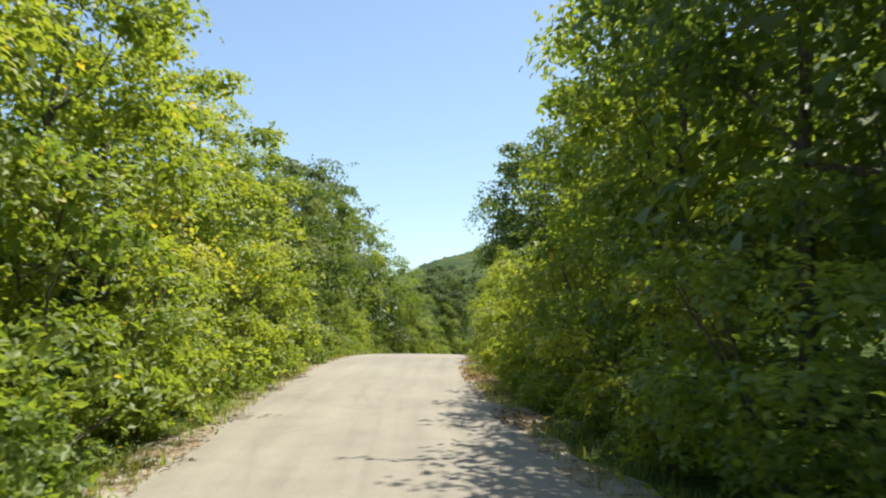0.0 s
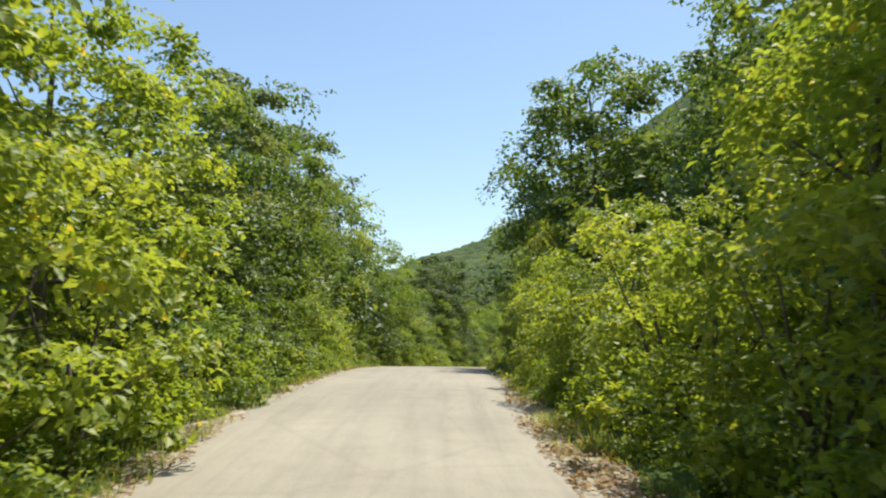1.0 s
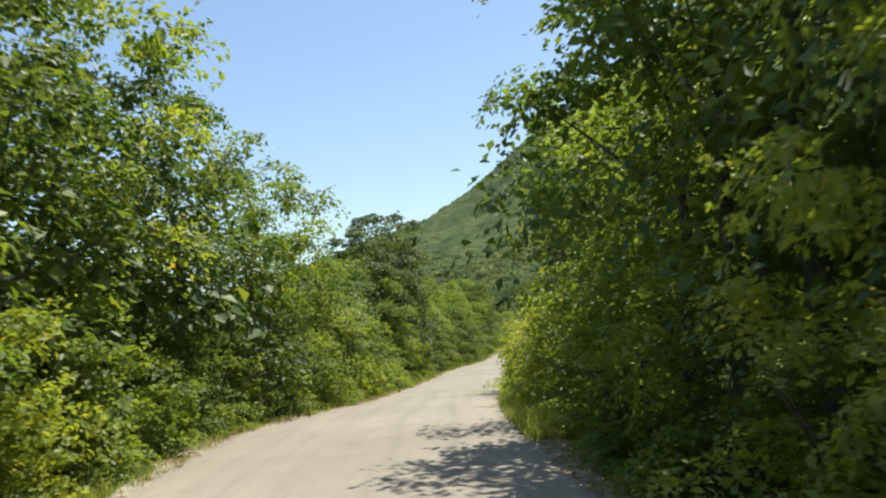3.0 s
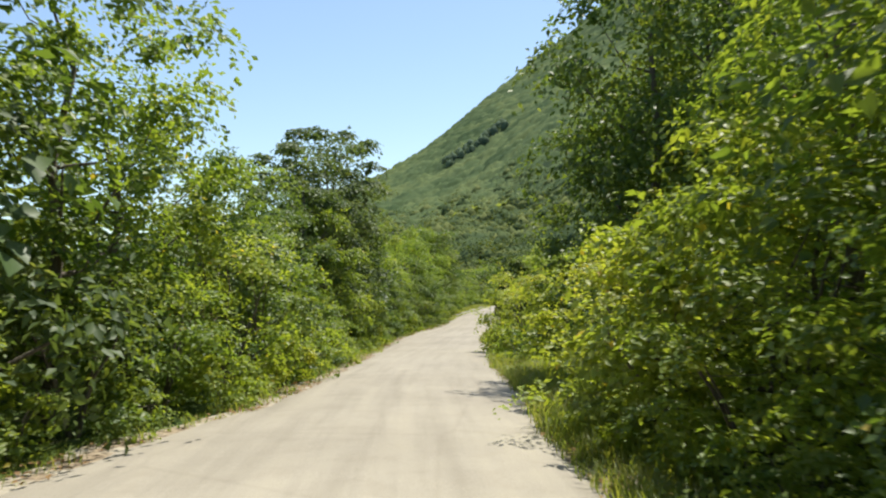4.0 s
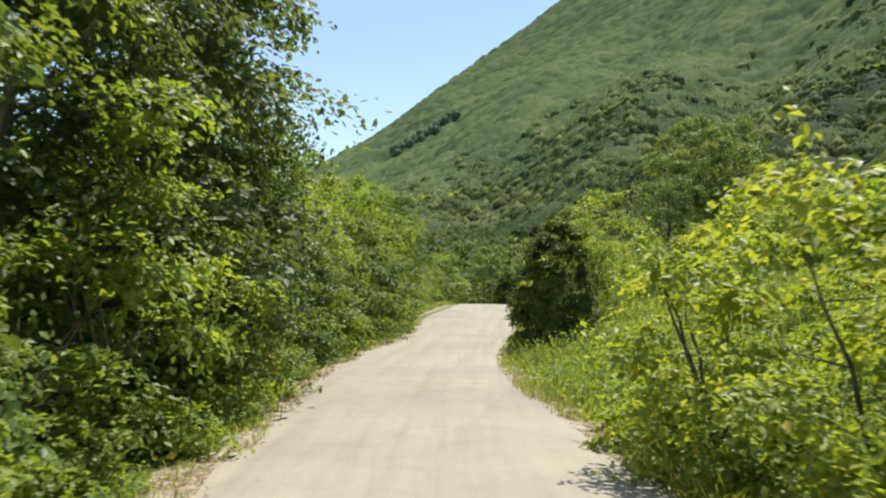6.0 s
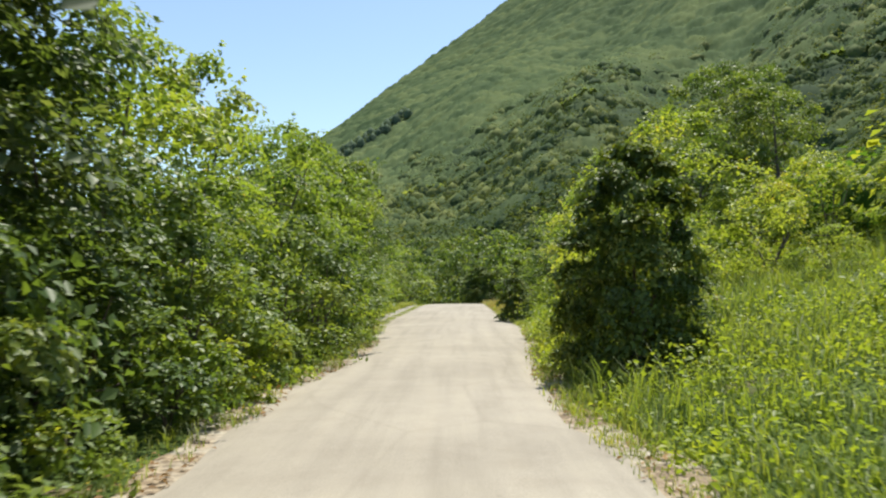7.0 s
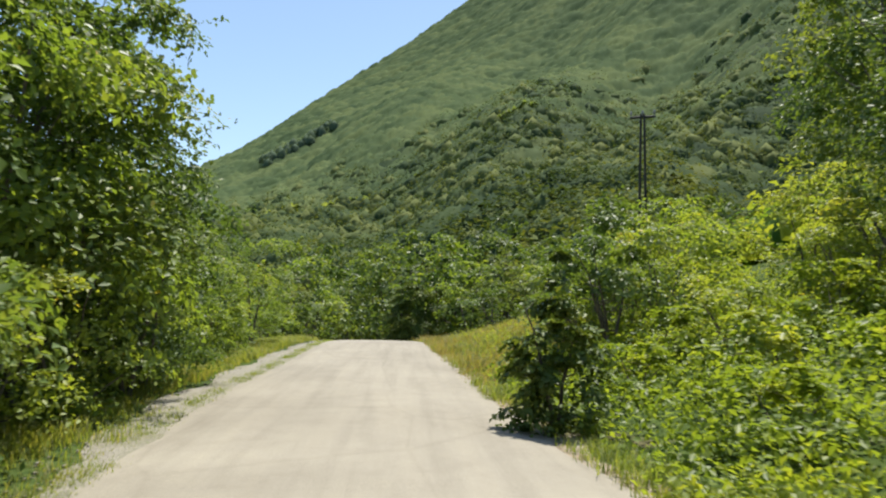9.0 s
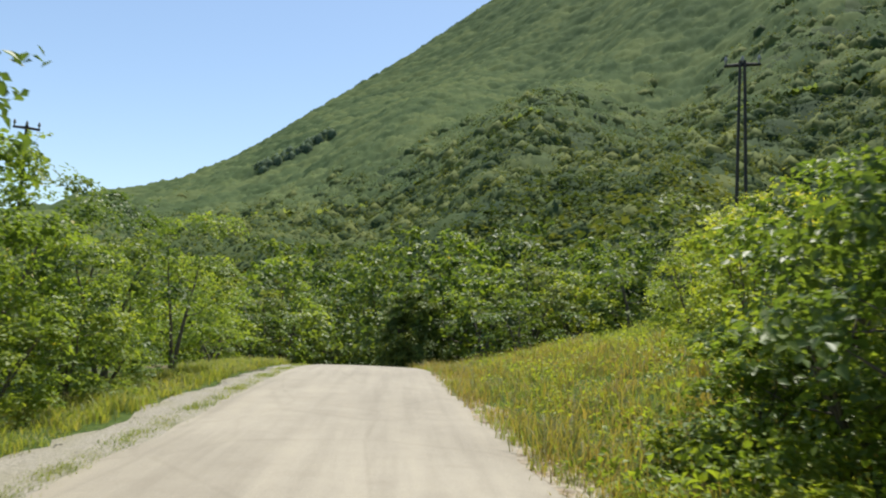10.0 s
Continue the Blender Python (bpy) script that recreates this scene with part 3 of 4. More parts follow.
PROTO = {
    "T": [tall_tree(LEAF_MID, "tall green broadleaf tree in full leaf beside the lane"), tall_tree(LEAF_MID, "tall green broadleaf tree in full leaf beside the lane", "round"),
          tall_tree(LEAF_LIGHT, "tall yellow-green broadleaf tree lit by the sun")],
    "D": [tall_tree(LEAF_DARK, "tall dark green tree with shaded crown"), tall_tree(LEAF_DARK, "tall dark green tree with shaded crown", "round")],
    "G": [tall_tree(LEAF_GREY, "tall grey-green tree with pointed top", "spire"), tall_tree(LEAF_GREY, "tall grey-green tree with narrow crown", "tall")],
    "M": [mid_tree(LEAF_LIGHT, "small yellow-green tree leaning to the lane"), mid_tree(LEAF_MID, "small green tree in the roadside hedge"), mid_tree(LEAF_MID, "small green tree in the roadside hedge", "bush")],
    "N": [mid_tree(LEAF_DARK, "small dark green tree in the roadside hedge")],
    "S": [shrub(LEAF_LIGHT, "bright yellow-green leafy shrub at the road edge"), shrub(LEAF_LIGHT, "bright yellow-green leafy shrub at the road edge"),
          shrub(LEAF_MID, "green leafy shrub at the road edge"), shrub(LEAF_MID, "green leafy shrub at the road edge"),
          shrub(LEAF_DARK, "dark green leafy shrub at the road edge")],
    "L": [low_shrub(LEAF_WEED, "low bright green bramble at the road edge"), low_shrub(LEAF_MID, "low green bramble at the road edge")],
    "E": [far_tree(LEAF_LIGHT, "yellow-green tree with lumpy crown at the bend"), far_tree(LEAF_MID, "green tree with lumpy crown at the bend"), far_tree(LEAF_DARK, "dark green tree with lumpy crown at the bend"),
          far_tree(LEAF_GREY, "grey-green tree with lumpy crown at the bend")],
    "I": [plant("ivy_bush", "dark ivy-covered round bush by the lane, at the bend a stand-in for shade", "bush", 3.8, 3.6, 0.0, 64, 9, 34, 0.12, LEAF_IVY, "bush", 3, 0.06, ragged=0.1, share=0.3, shoots=24)],
    "C": [plant("bush", "small cone-shaped dark green bush on the verge", "bush", 1.8, 1.2, 0.0, 30, 7, 18, 0.075, LEAF_IVY, "cone", 2, 0.03, ragged=0.15, share=0.34, shoots=6)],
}
BASE_H = {"T": 8.0, "D": 8.0, "G": 8.0, "M": 5.0, "N": 5.0, "S": 2.6, "L": 1.2, "I": 3.8, "C": 1.8, "E": 5.0}
USED = set()


draw = np.random.default_rng(21)


def put(kind, s, d, h, wide=1.0, which=None, group=""):
    """Sets a plant of that kind at a distance along the road and a way to its right, h metres high."""
    protos = PROTO[kind]
    i = which if which is not None else int(draw.integers(len(protos)))
    x, y = at(s, d)
    k = h / BASE_H[kind]
    kw = k ** 0.6 * wide
    m = Matrix.LocRotScale((float(x), float(y), float(ground(x, y)[0]) - 0.02), Euler((0, 0, draw.uniform(0, 6.28))), (kw, kw, k))
    if (kind, i) not in USED:
        USED.add((kind, i))
        protos[i].matrix_basis = m
        ob = protos[i]
        ob.scale = (kw, kw, k)
    else:
        src = protos[i]
        keep = src.scale.copy()
        src.scale = (1, 1, 1)
        ob = copy_thing(src, m)
        src.scale = keep
    if group:
        tagged(ob, group=group)
    return ob


def edge(s, side):
    return float(np.interp(s, EDGES[:, 0], EDGES[:, 1 if side < 0 else 2]))


# height of the tall row along the road
LEFT_H = [(-12, 6), (8, 6.2), (14, 7), (20, 6.4), (24, 6.2), (29, 7.8), (34, 8), (40, 8.4), (44, 8.2), (48, 8.6), (50, 7.4), (52, 6.3), (55, 5), (60, 4.6),
          (64, 5), (67, 6), (74, 6), (77, 6), (80, 5.2), (86, 5.6), (92, 6.2), (96, 6.2), (98, 6.6), (99.8, 6.3), (101.2, 4.5), (106, 4.0), (112, 3.8), (120, 3.4), (140, 6)]
RIGHT_H = [(-12, 9), (8, 9.5), (13, 8.2), (17, 8.0), (20, 6.4), (22, 4.2), (32, 4.0), (34, 10.0), (38, 10.5), (42, 9.2), (45, 8.0), (46, 3.6), (52, 3.6), (53, 8.5), (56, 8), (57, 3)]
KIND_L = [(-12, "T"), (24, "D"), (27.5, "G"), (30, "D"), (35.5, "G"), (38, "D"), (42, "T"), (44.5, "D"), (46, "G"), (48, "T"), (56, "M"), (64, "M"), (97, "D"), (100.5, "M")]


def kind_at(table, s):
    return [k for a, k in table if a <= s][-1]


s = -5.0
while s < 114.5:
    h = np.interp(s, *zip(*LEFT_H)) * draw.uniform(0.92, 1.06)
    kind = kind_at(KIND_L, s)
    if h < 5.5 and kind == "T":
        kind = "M"
    which = 2 if s < 23 and kind == "T" else int(draw.integers(2)) if kind == "T" else 1 if s > 103 else 1 + int(draw.integers(2)) if kind == "M" else None
    if kind == "M" and 52 < s < 100 and draw.uniform() < (0.75 if 68 < s < 80 else 0.4):
        kind, which = "N", 0
    if s > 103 and int(s) % 3:
        kind, which = "N", 0
    put(kind, s, edge(s, -1) - (2.3 if 96.5 < s < 103 else 2.4 if 87 < s < 97 else 2.9 if 87 < s < 114 else 2.2) - draw.uniform(0, 0.5), h, which=which, group="trees along the lane")
    s += 2.5 if h > 5.5 else 2.1
# low trees added, their dark leaves standing for shade under the overhanging crowns
for s, h in ((69.6, 3.2), (71.4, 3.6), (73.4, 3.2), (75.2, 3.8), (77.4, 3.0)):
    put("N", s, edge(s, -1) - 1.75, h, 0.95, 0, group="trees along the lane")
s = -4.0
while s < 112:
    h = np.interp(s, [-10, 50, 56, 75, 100, 104, 140], [2.6, 2.5, 2.6, 2.4, 2.2, 1.5, 2]) * draw.uniform(0.75, 1.25)
    put("S", s, edge(s, -1) - (0.9 if 84 < s < 91.5 else 1.35 if 87 < s < 99 else 2.1 if 87 < s < 114 else 1.0) - draw.uniform(0, 0.5), h, which=(3, 4, 2, 4, 3)[int(draw.integers(5))] if 22 < s < 36 else 4 if 66 < s < 82 and draw.uniform() < 0.6 else 2 + int(draw.integers(3)) if s > 44 and draw.uniform() < 0.75 else None, group="shrubs along the lane")
    s += 2.2
s = -2.0
while s < 92:
    put("L", s, edge(s, -1) - 0.6 - draw.uniform(0, 0.3), draw.uniform(0.5, 1.1), group="brambles along the lane")
    s += 1.9

s = -2.0
while s < 49:
    put("L", s, edge(s, 1) + 0.75 + draw.uniform(0, 0.3), draw.uniform(0.5, 0.9), group="brambles along the lane")
    s += 2.3

s = 58.5
while s < 69:
    put("L", s, edge(s, 1) + 0.5 + draw.uniform(0, 0.25), draw.uniform(0.6, 1.1), which=0, group="brambles along the lane")
    s += 1.2

s = -5.0
while s < 56:
    h = np.interp(s, *zip(*RIGHT_H)) * draw.uniform(0.94, 1.06)
    if 20 < s < 34 or s > 52.5:
        s += 2.4
        continue
    kind, which = ("T", 2) if 10 < s < 20 else ("M", 0) if 45.5 < s < 53 else ("T", 0) if 33 < s < 46 and int(s) % 3 == 0 else ("D", None) if h > 6.3 else ("M", 0) if h < 5.4 else ("T", None)
    put(kind, s, edge(s, 1) + (3.0 if s < 11 or s > 50 else 3.5 if 16.5 < s < 21 else 2.8 if s > 33 else 2.7) + draw.uniform(0, 0.4), h, 1.18 if 33 < s < 50 else 1.0, which, group="trees along the lane")
    s += 2.4
s = -4.0
while s < 66:
    h = np.interp(s, [-10, 8, 12, 20, 23, 31, 34, 48, 50, 66], [2.2, 2.2, 3, 2.8, 2.1, 2.1, 2, 1.8, 2.2, 2.6]) * draw.uniform(0.8, 1.2)
    put("S", s, edge(s, 1) + (4.3 if 50.6 < s < 60.6 else 1.65 if 10 < s < 21 else 0.75 if s > 60 else 1.0) + draw.uniform(0, 0.4), h, which=int(draw.integers(3)), group="shrubs along the lane")
    s += 2.05
for s, d, h in ((21.6, 3.6, 3.1), (23.4, 3.0, 3.3), (25.6, 3.1, 3.1), (28.0, 3.0, 2.4), (30.2, 2.8, 2.8), (32.0, 3.1, 3.2)):
    put("M", s, d, h, 0.9, 0, group="trees along the lane")
for s, d, h in ((61.6, 4.4, 2.6), (62.4, 6.0, 3.0), (63.2, 4.4, 2.8), (64.5, 4.9, 3.0), (61, 7.0, 3.4), (64, 7.4, 3.4), (67, 6.5, 3.0)):
    put("S", s, d, h, 1.2, 2 if int(s) % 2 else 0, group="shrubs along the lane")
for s, d, h in ((66.5, -4.4, 7.2), (68.6, -4.1, 8.2), (71.0, -4.0, 8.4), (73.2, -4.6, 7.4), (74.8, -5.0, 6.6)):
    put("G", s, d, h, 1.15, 1, group="trees along the lane")
for s, d, h in ((46.2, 3.3, 2.8), (47.8, 3.2, 2.6), (49.4, 3.4, 2.9), (50.4, 4.2, 2.6)):
    put("S", s, d, h, 1.1, int(s) % 2, group="shrubs along the lane")
put("I", 79.3, 2.4, 3.3, 0.74)
put("S", 81.6, 2.5, 2.4, 0.9, 0, group="shrubs along the lane")
# added bush: its dark leaves stand for deep shade under the trees past the crest
put("I", 130.5, 1.6, 3.4, 1.0)
put("D", 54.4, 4.8, 9.0, 0.98, 0, group="trees along the lane")
put("N", 55.0, 3.9, 4.4, 1.0, 0, group="trees along the lane")
put("N", 57.2, 5.7, 6.2, 0.95, 0, group="trees along the lane")
put("D", 55.4, 5.9, 8.6, 1.0, 1, group="trees along the lane")
put("D", 56.0, 7.6, 8.6, 1.05, 1, group="trees along the lane")
put("D", 52.4, 6.6, 8.6, 1.1, 1, group="trees along the lane")
put("T", 48.6, 5.4, 7.6, 1.0, 0, group="trees along the lane")
for s, d, h in ((20.6, 7.6, 8.4), (23.2, 8.0, 8.8), (26.0, 8.2, 9.2), (28.8, 8.4, 9.6), (31.4, 8.2, 10.0), (34.0, 7.8, 10.0)):
    put("T" if s < 24 else "D", s, d, h, 1.1, 1, group="trees along the lane")
for s, d, h in ((96.4, -5.4, 6.6), (97.8, -5.0, 6.9), (99.0, -4.7, 6.8), (100.7, -4.9, 7.0)):
    put("D", s, d, h, 0.86 if s > 98 else 1.0, 1, group="trees along the lane")
for s, d, h in ((99.4, -4.0, 3.0), (100.6, -4.1, 3.4), (102.3, -4.6, 3.8)):
    put("N", s, d, h, 0.85, 0, group="trees along the lane")
put("M", 33.2, 2.9, 4.4, 0.7, 0, group="trees along the lane")
for s, d, h in ((98.5, 9.0, 5.6), (101.5, 9.6, 7.5), (103, 11.2, 8.6), (104.6, 12.4, 9.0), (106.5, 14.0, 8.0), (101, 12.8, 7.0)):
    put("D", s, d, h, group="trees along the lane")
for s, d, h in ((82.6, 3.9, 4.2), (84.0, 3.4, 3.6), (85.4, 3.5, 3.6), (87.0, 3.6, 4.2), (89.0, 3.8, 4.0), (90.8, 4.3, 3.4)):
    put("M", s, d, h, 1.0, (0, 1, 0, 2)[int(s) % 4] if d < 5 else 1, group="trees along the lane")
for s, d, h, kind, which in ((124, 4.6, 2.2, "E", 1), (126.5, 5.6, 3.4, "E", 3), (129, 4.4, 4.0, "E", 1), (132, 3.8, 6.0, "E", 1), (135.5, 3.4, 7.0, "E", 2), (139, 2.4, 7.0, "E", 2),
                          (123, -5.6, 1.8, "E", 1), (126, -6.2, 2.6, "E", 1), (128.5, -5.0, 2.4, "E", 1), (130.5, -5.6, 3.8, "E", 3), (133.5, -4.2, 5.0, "E", 1), (137, -3.6, 6.4, "E", 1),
                          (141, -2.6, 7.2, "E", 2), (143, 0.0, 6.6, "E", 2), (145, 3.0, 7.4, "E", 2), (120, -9, 2.4, "E", 1), (123, -8.6, 3.2, "E", 1), (126, -10, 2.6, "E", 1),
                          (129, -8.4, 4.2, "E", 1), (132, -9.8, 3.4, "E", 3), (135, -7.6, 5.2, "E", 0), (131, -13.5, 5.0, "E", 1), (136, -12, 6.0, "E", 3), (127, -15, 4.4, "E", 1),
                          (121.5, 11.5, 3.0, "E", 0), (125, 9.0, 3.4, "E", 1), (128, 7.6, 3.0, "E", 0), (128, 12, 5.6, "E", 3), (131, 9.4, 4.8, "E", 1), (133.5, 6.4, 6.2, "E", 3),
                          (134, 12.5, 5.0, "E", 1), (124, 15, 4.2, "E", 1), (137, 8.5, 7.0, "E", 2)):
    put(kind, s, d, h, 1.1, 2 if which == 1 and int(s * 2) % 3 else which, group="trees along the lane")
for s, d, h in ((70, 3.4, 0.8), (71.5, 4.8, 0.9), (74.6, 4.4, 0.8), (76, 5.6, 0.9), (72.8, 6.5, 1.0), (78.6, 6.2, 0.9), (75, 7.6, 1.0), (68, 5, 1.1),
                (94, 3.6, 0.9), (96.4, 4.4, 1.1), (98, 3.4, 0.9), (95.5, 6.2, 1.3), (98.6, 6.6, 1.3), (93, 5.0, 1.2), (100, 4.8, 1.0), (107.2, 4.8, 0.6), (111, 5.6, 0.6), (99.6, 3.3, 0.5), (101.0, 2.9, 0.45), (102.2, 3.2, 0.5), (103.8, 2.9, 0.4), (100.4, 4.0, 0.7)):
    put("L", s, d, h, 1.2, 0, group="brambles on the bank")
for s, d, h in ((71, 12.6, 1.6), (74.5, 11.8, 1.3), (78, 12.4, 1.8), (82, 11.0, 1.5), (85, 12.2, 2.0), (80.4, 13.6, 2.2), (88, 11.4, 1.8), (86, 8.4, 1.2)):
    put("S", s, d, h, 1.1, (0, 2, 3)[int(s) % 3], group="shrubs on the bank")
put("C", 96.3, 1.95, 2.15, 1.1)
for s, d, h in ((95, 8.0, 2.2), (99, 5.2, 1.4), (99.5, 7.5, 2.0), (101.2, 3.9, 3.0), (102.2, 5.2, 2.8), (97, 10, 3), (103, 8.5, 2.4),
                (90, 8.5, 2.6), (92.5, 7.5, 2.2), (92, 11, 3.0), (95, 12.5, 3.2), (99.5, 11.5, 2.8), (102, 12.8, 3.0), (89, 13, 3.2), (105, 13, 2.6), (107, 11, 2.2), (110, 13, 2.6), (104.2, 4.5, 2.6), (105.6, 5.4, 2.7), (102.7, 3.9, 2.0), (107.2, 6.4, 2.6), (103.6, 3.5, 1.2),
                (111.5, 6.9, 2.4), (113.6, 7.8, 2.8), (115.3, 9.2, 2.8), (112.7, 9.4, 2.6), (104, 10.6, 2.4), (106.4, 13.6, 2.6), (101, 14.4, 2.8), (108.6, 14.6, 2.6), (98, 13.6, 2.6), (116.5, 7.6, 2.0), (119, 8.6, 2.4), (110, 8.4, 2.4)):
    put("S", s, d, h, 1.1, 3 + int(s) % 2 if s > 100 and d < 6 else (0, 3, 1, 0)[int(s * 2) % 4], group="shrubs along the lane")

for kind, protos in PROTO.items():
    for i, p in enumerate(protos):
        if (kind, i) not in USED:
            for o in (*p.children, p):
                bpy.data.objects.remove(o)


# ---- woods on the hill ----
def ico(level):
    bm = bmesh.new()
    bmesh.ops.create_icosphere(bm, subdivisions=level, radius=1.0)
    v = np.array([p.co[:] for p in bm.verts])
    f = np.array([[q.index for q in t.verts] for t in bm.faces])
    bm.free()
    return v, f


def forest(name, label, spots, size, level, cards, card, mat, core=0.42, tall=1.22, mixed=0.72):
    """Many crowns joined: a lumpy core of leaves and loose sprays round it."""
    cv, cf = ico(level)
    cf = cf[cv[cf].mean(1)[:, 2] > -0.4]
    vs, fs, k = [], [], 0
    n = len(spots)
    for p, w in zip(spots, size):
        lump = 1 + 0.12 * rng.normal(size=len(cv))
        v = cv * lump[:, None] * np.array([core, core, core * tall]) * w * rng.uniform(0.85, 1.15, 3)
        v[:, 2] += 0.42 * w
        vs.append(v + p)
        fs.append(cf + k)
        k += len(v)
    v0, f0 = np.concatenate(vs), np.concatenate(fs)
    dirs = rng.normal(size=(n * cards, 3))
    dirs[:, 2] = np.abs(dirs[:, 2]) * 0.9 - 0.2
    dirs /= np.linalg.norm(dirs, axis=1)[:, None]
    w = np.repeat(size, cards)
    c = np.repeat(spots, cards, 0) + dirs * np.array([0.55, 0.55, 0.68]) * w[:, None] * rng.uniform(0.85, 1.15, (n * cards, 1)) + np.array([0, 0, 1]) * 0.42 * w[:, None]
    v1, f1 = leaves(c, dirs + rng.normal(size=dirs.shape) * 0.4 + (0, 0, 1.1), w * card * rng.uniform(0.6, 1.3, n * cards), 0.8)
    v, f = joined([(v0, f0), (v1, f1)])
    ob = mesh_object(name, v, f, mat, smooth=True)
    kind = np.clip(rng.normal(size=n) * mixed, -1, 1)
    tone = np.concatenate([np.repeat(kind, len(cv)), np.repeat(kind, cards * 4)])
    ob.data.attributes.new("tone", "FLOAT", "POINT").data.foreach_set("value", tone.astype(np.float32))
    return tagged(ob, label, "forest", kind="stuff")


def scatter(r0, r1, a0, a1, step):
    out, r = [], r0
    while r < r1:
        gap = step(r)
        n = max(1, int((radians(a1 - a0) * r) / gap))
        a = np.radians(a0 + (a1 - a0) * (np.arange(n) + rng.uniform(-0.4, 1.4, n)) / n)
        q = r + rng.uniform(-0.9, 0.9, n) * gap
        out.append(np.stack([HILL_AT[0] + q * np.sin(a), HILL_AT[1] + q * np.cos(a)], 1))
        r += gap * 0.8
    p = np.concatenate(out)
    s, d, _ = road_frame(p[:, 0], p[:, 1])
    az = np.degrees(np.arctan2(p[:, 0] - HILL_AT[0], p[:, 1] - HILL_AT[1]))
    seen = np.hypot(p[:, 0] - HILL_AT[0], p[:, 1] - HILL_AT[1]) < 1.14 * np.interp(az, HILL[:, 0], HILL[:, 3])
    p = p[((np.abs(d) > 7) | (s > 146)) & seen]
    return np.column_stack([p, ground(p[:, 0], p[:, 1])])


def from_end(p):
    return np.hypot(p[:, 0] - HILL_AT[0], p[:, 1] - HILL_AT[1])


def canopy(name, label, r0, r1, a0, a1, step, cell, tall, mat, stem=0.4):
    """The closed roof of a far wood: domed crowns of uneven size that touch, over the slope."""
    r = np.arange(r0, r1, step)
    a = np.radians(np.linspace(a0, a1, int(radians(a1 - a0) * 0.72 * r1 / step)))
    RR, AA = np.meshgrid(r, a, indexing="ij")
    x, y = HILL_AT[0] + (RR * np.sin(AA)).ravel(), HILL_AT[1] + (RR * np.cos(AA)).ravel()
    n = 2 * int(r1 / cell) + 8
    jit = rng.uniform(0.02, 0.98, (n, n, 2))
    big, kind = rng.uniform(0.5, 1.15, (n, n)), np.clip(rng.normal(size=(n, n)) * 0.5, -1, 1)
    u, v = (x - HILL_AT[0] + r1) / cell, (y - HILL_AT[1] + r1) / cell
    iu, iv = np.clip(u.astype(int), 1, n - 2), np.clip(v.astype(int), 1, n - 2)
    top, tone = np.zeros(len(x)), np.zeros(len(x))
    for du in (-1, 0, 1):
        for dv in (-1, 0, 1):
            p, q = iu + du, iv + dv
            d2 = ((u - p - jit[p, q, 0]) ** 2 + (v - q - jit[p, q, 1]) ** 2) / big[p, q] ** 2
            z = np.sqrt(np.clip(1 - d2, 0, 1)) * big[p, q] * tall
            better = z > top
            top, tone = np.where(better, z, top), np.where(better, kind[p, q], tone)
    z = ground(x, y) + stem + top + rng.normal(size=len(x)) * min(0.12 * tall, 0.26 * step)
    ob = mesh_object(name, np.stack([x, y, z], 1), grid_faces(len(r), len(a))[:, ::-1], mat, smooth=True)
    ob.data.attributes.new("tone", "FLOAT", "POINT").data.foreach_set("value", tone.astype(np.float32))
    return tagged(ob, label, "forest", kind="stuff")


near = scatter(42, 115, -22, 60, lambda r: 2.7)
forest("hillside_wood", "green broadleaf wood on the lower slope", near, rng.uniform(1.25, 2.35, len(near)) ** 2, 1, 92, 0.13, FOREST, 0.35)
middle = scatter(115, 330, -14, 58, lambda r: 2.0 + r * 0.009)
reach = from_end(middle)
middle = middle[reach + rng.normal(size=len(middle)) * 27 < 224]
forest("middle_wood", "closed green wood on the middle slope", middle, (2.0 + np.minimum(from_end(middle), 235) * 0.009) * rng.uniform(0.75, 1.75, len(middle)), 1, 48, 0.115, FOREST, 0.42)
canopy("middle_wood", "closed green wood of round crowns on the middle slope", 100, 245, -16, 60, 1.0, 5.2, 3.4, FOREST)
canopy("distant_wood", "even wood covering the far hillside, its grey-green paled for haze", 185, 790, -20, 60, 1.75, 4.6, 3.2, HAZED_LEAF, 1.7)
# trees added under the ridge, their dark colour standing for shadow in a fold
ca = np.radians(np.linspace(8.2, 13.2, 46) + rng.uniform(-0.15, 0.15, 46))
cr = np.interp(np.degrees(ca), [8.2, 11, 13.2], [352, 366, 380]) + rng.uniform(-9, 9, 46)
cx, cy = HILL_AT[0] + cr * np.sin(ca), HILL_AT[1] + cr * np.cos(ca)
forest("conifer_stand", "dark blue-green trees standing in for shade in a fold of the hill", np.column_stack([cx, cy, ground(cx, cy) + 2.6]), rng.uniform(3.8, 5.8, 46), 1, 60, 0.15, FOLD_SHADE, 0.46, 1.5, 0.25)
left = scatter(20, 110, -165, -45, lambda r: 4.5)
forest("field_wood", "green wood behind the roadside trees", left, rng.uniform(3.0, 5.0, len(left)), 1, 40, 0.17, FOREST, 0.32)

right = scatter(20, 170, 62, 185, lambda r: 4.6)
rs2, rd2, _ = road_frame(right[:, 0], right[:, 1])
right = right[(rd2 > 11.5) & ((rs2 < 45) | (rd2 > 45))]
forest("field_wood", "green wood on the slope behind the roadside trees", right, rng.uniform(3.0, 5.4, len(right)), 1, 40, 0.17, FOREST, 0.32)

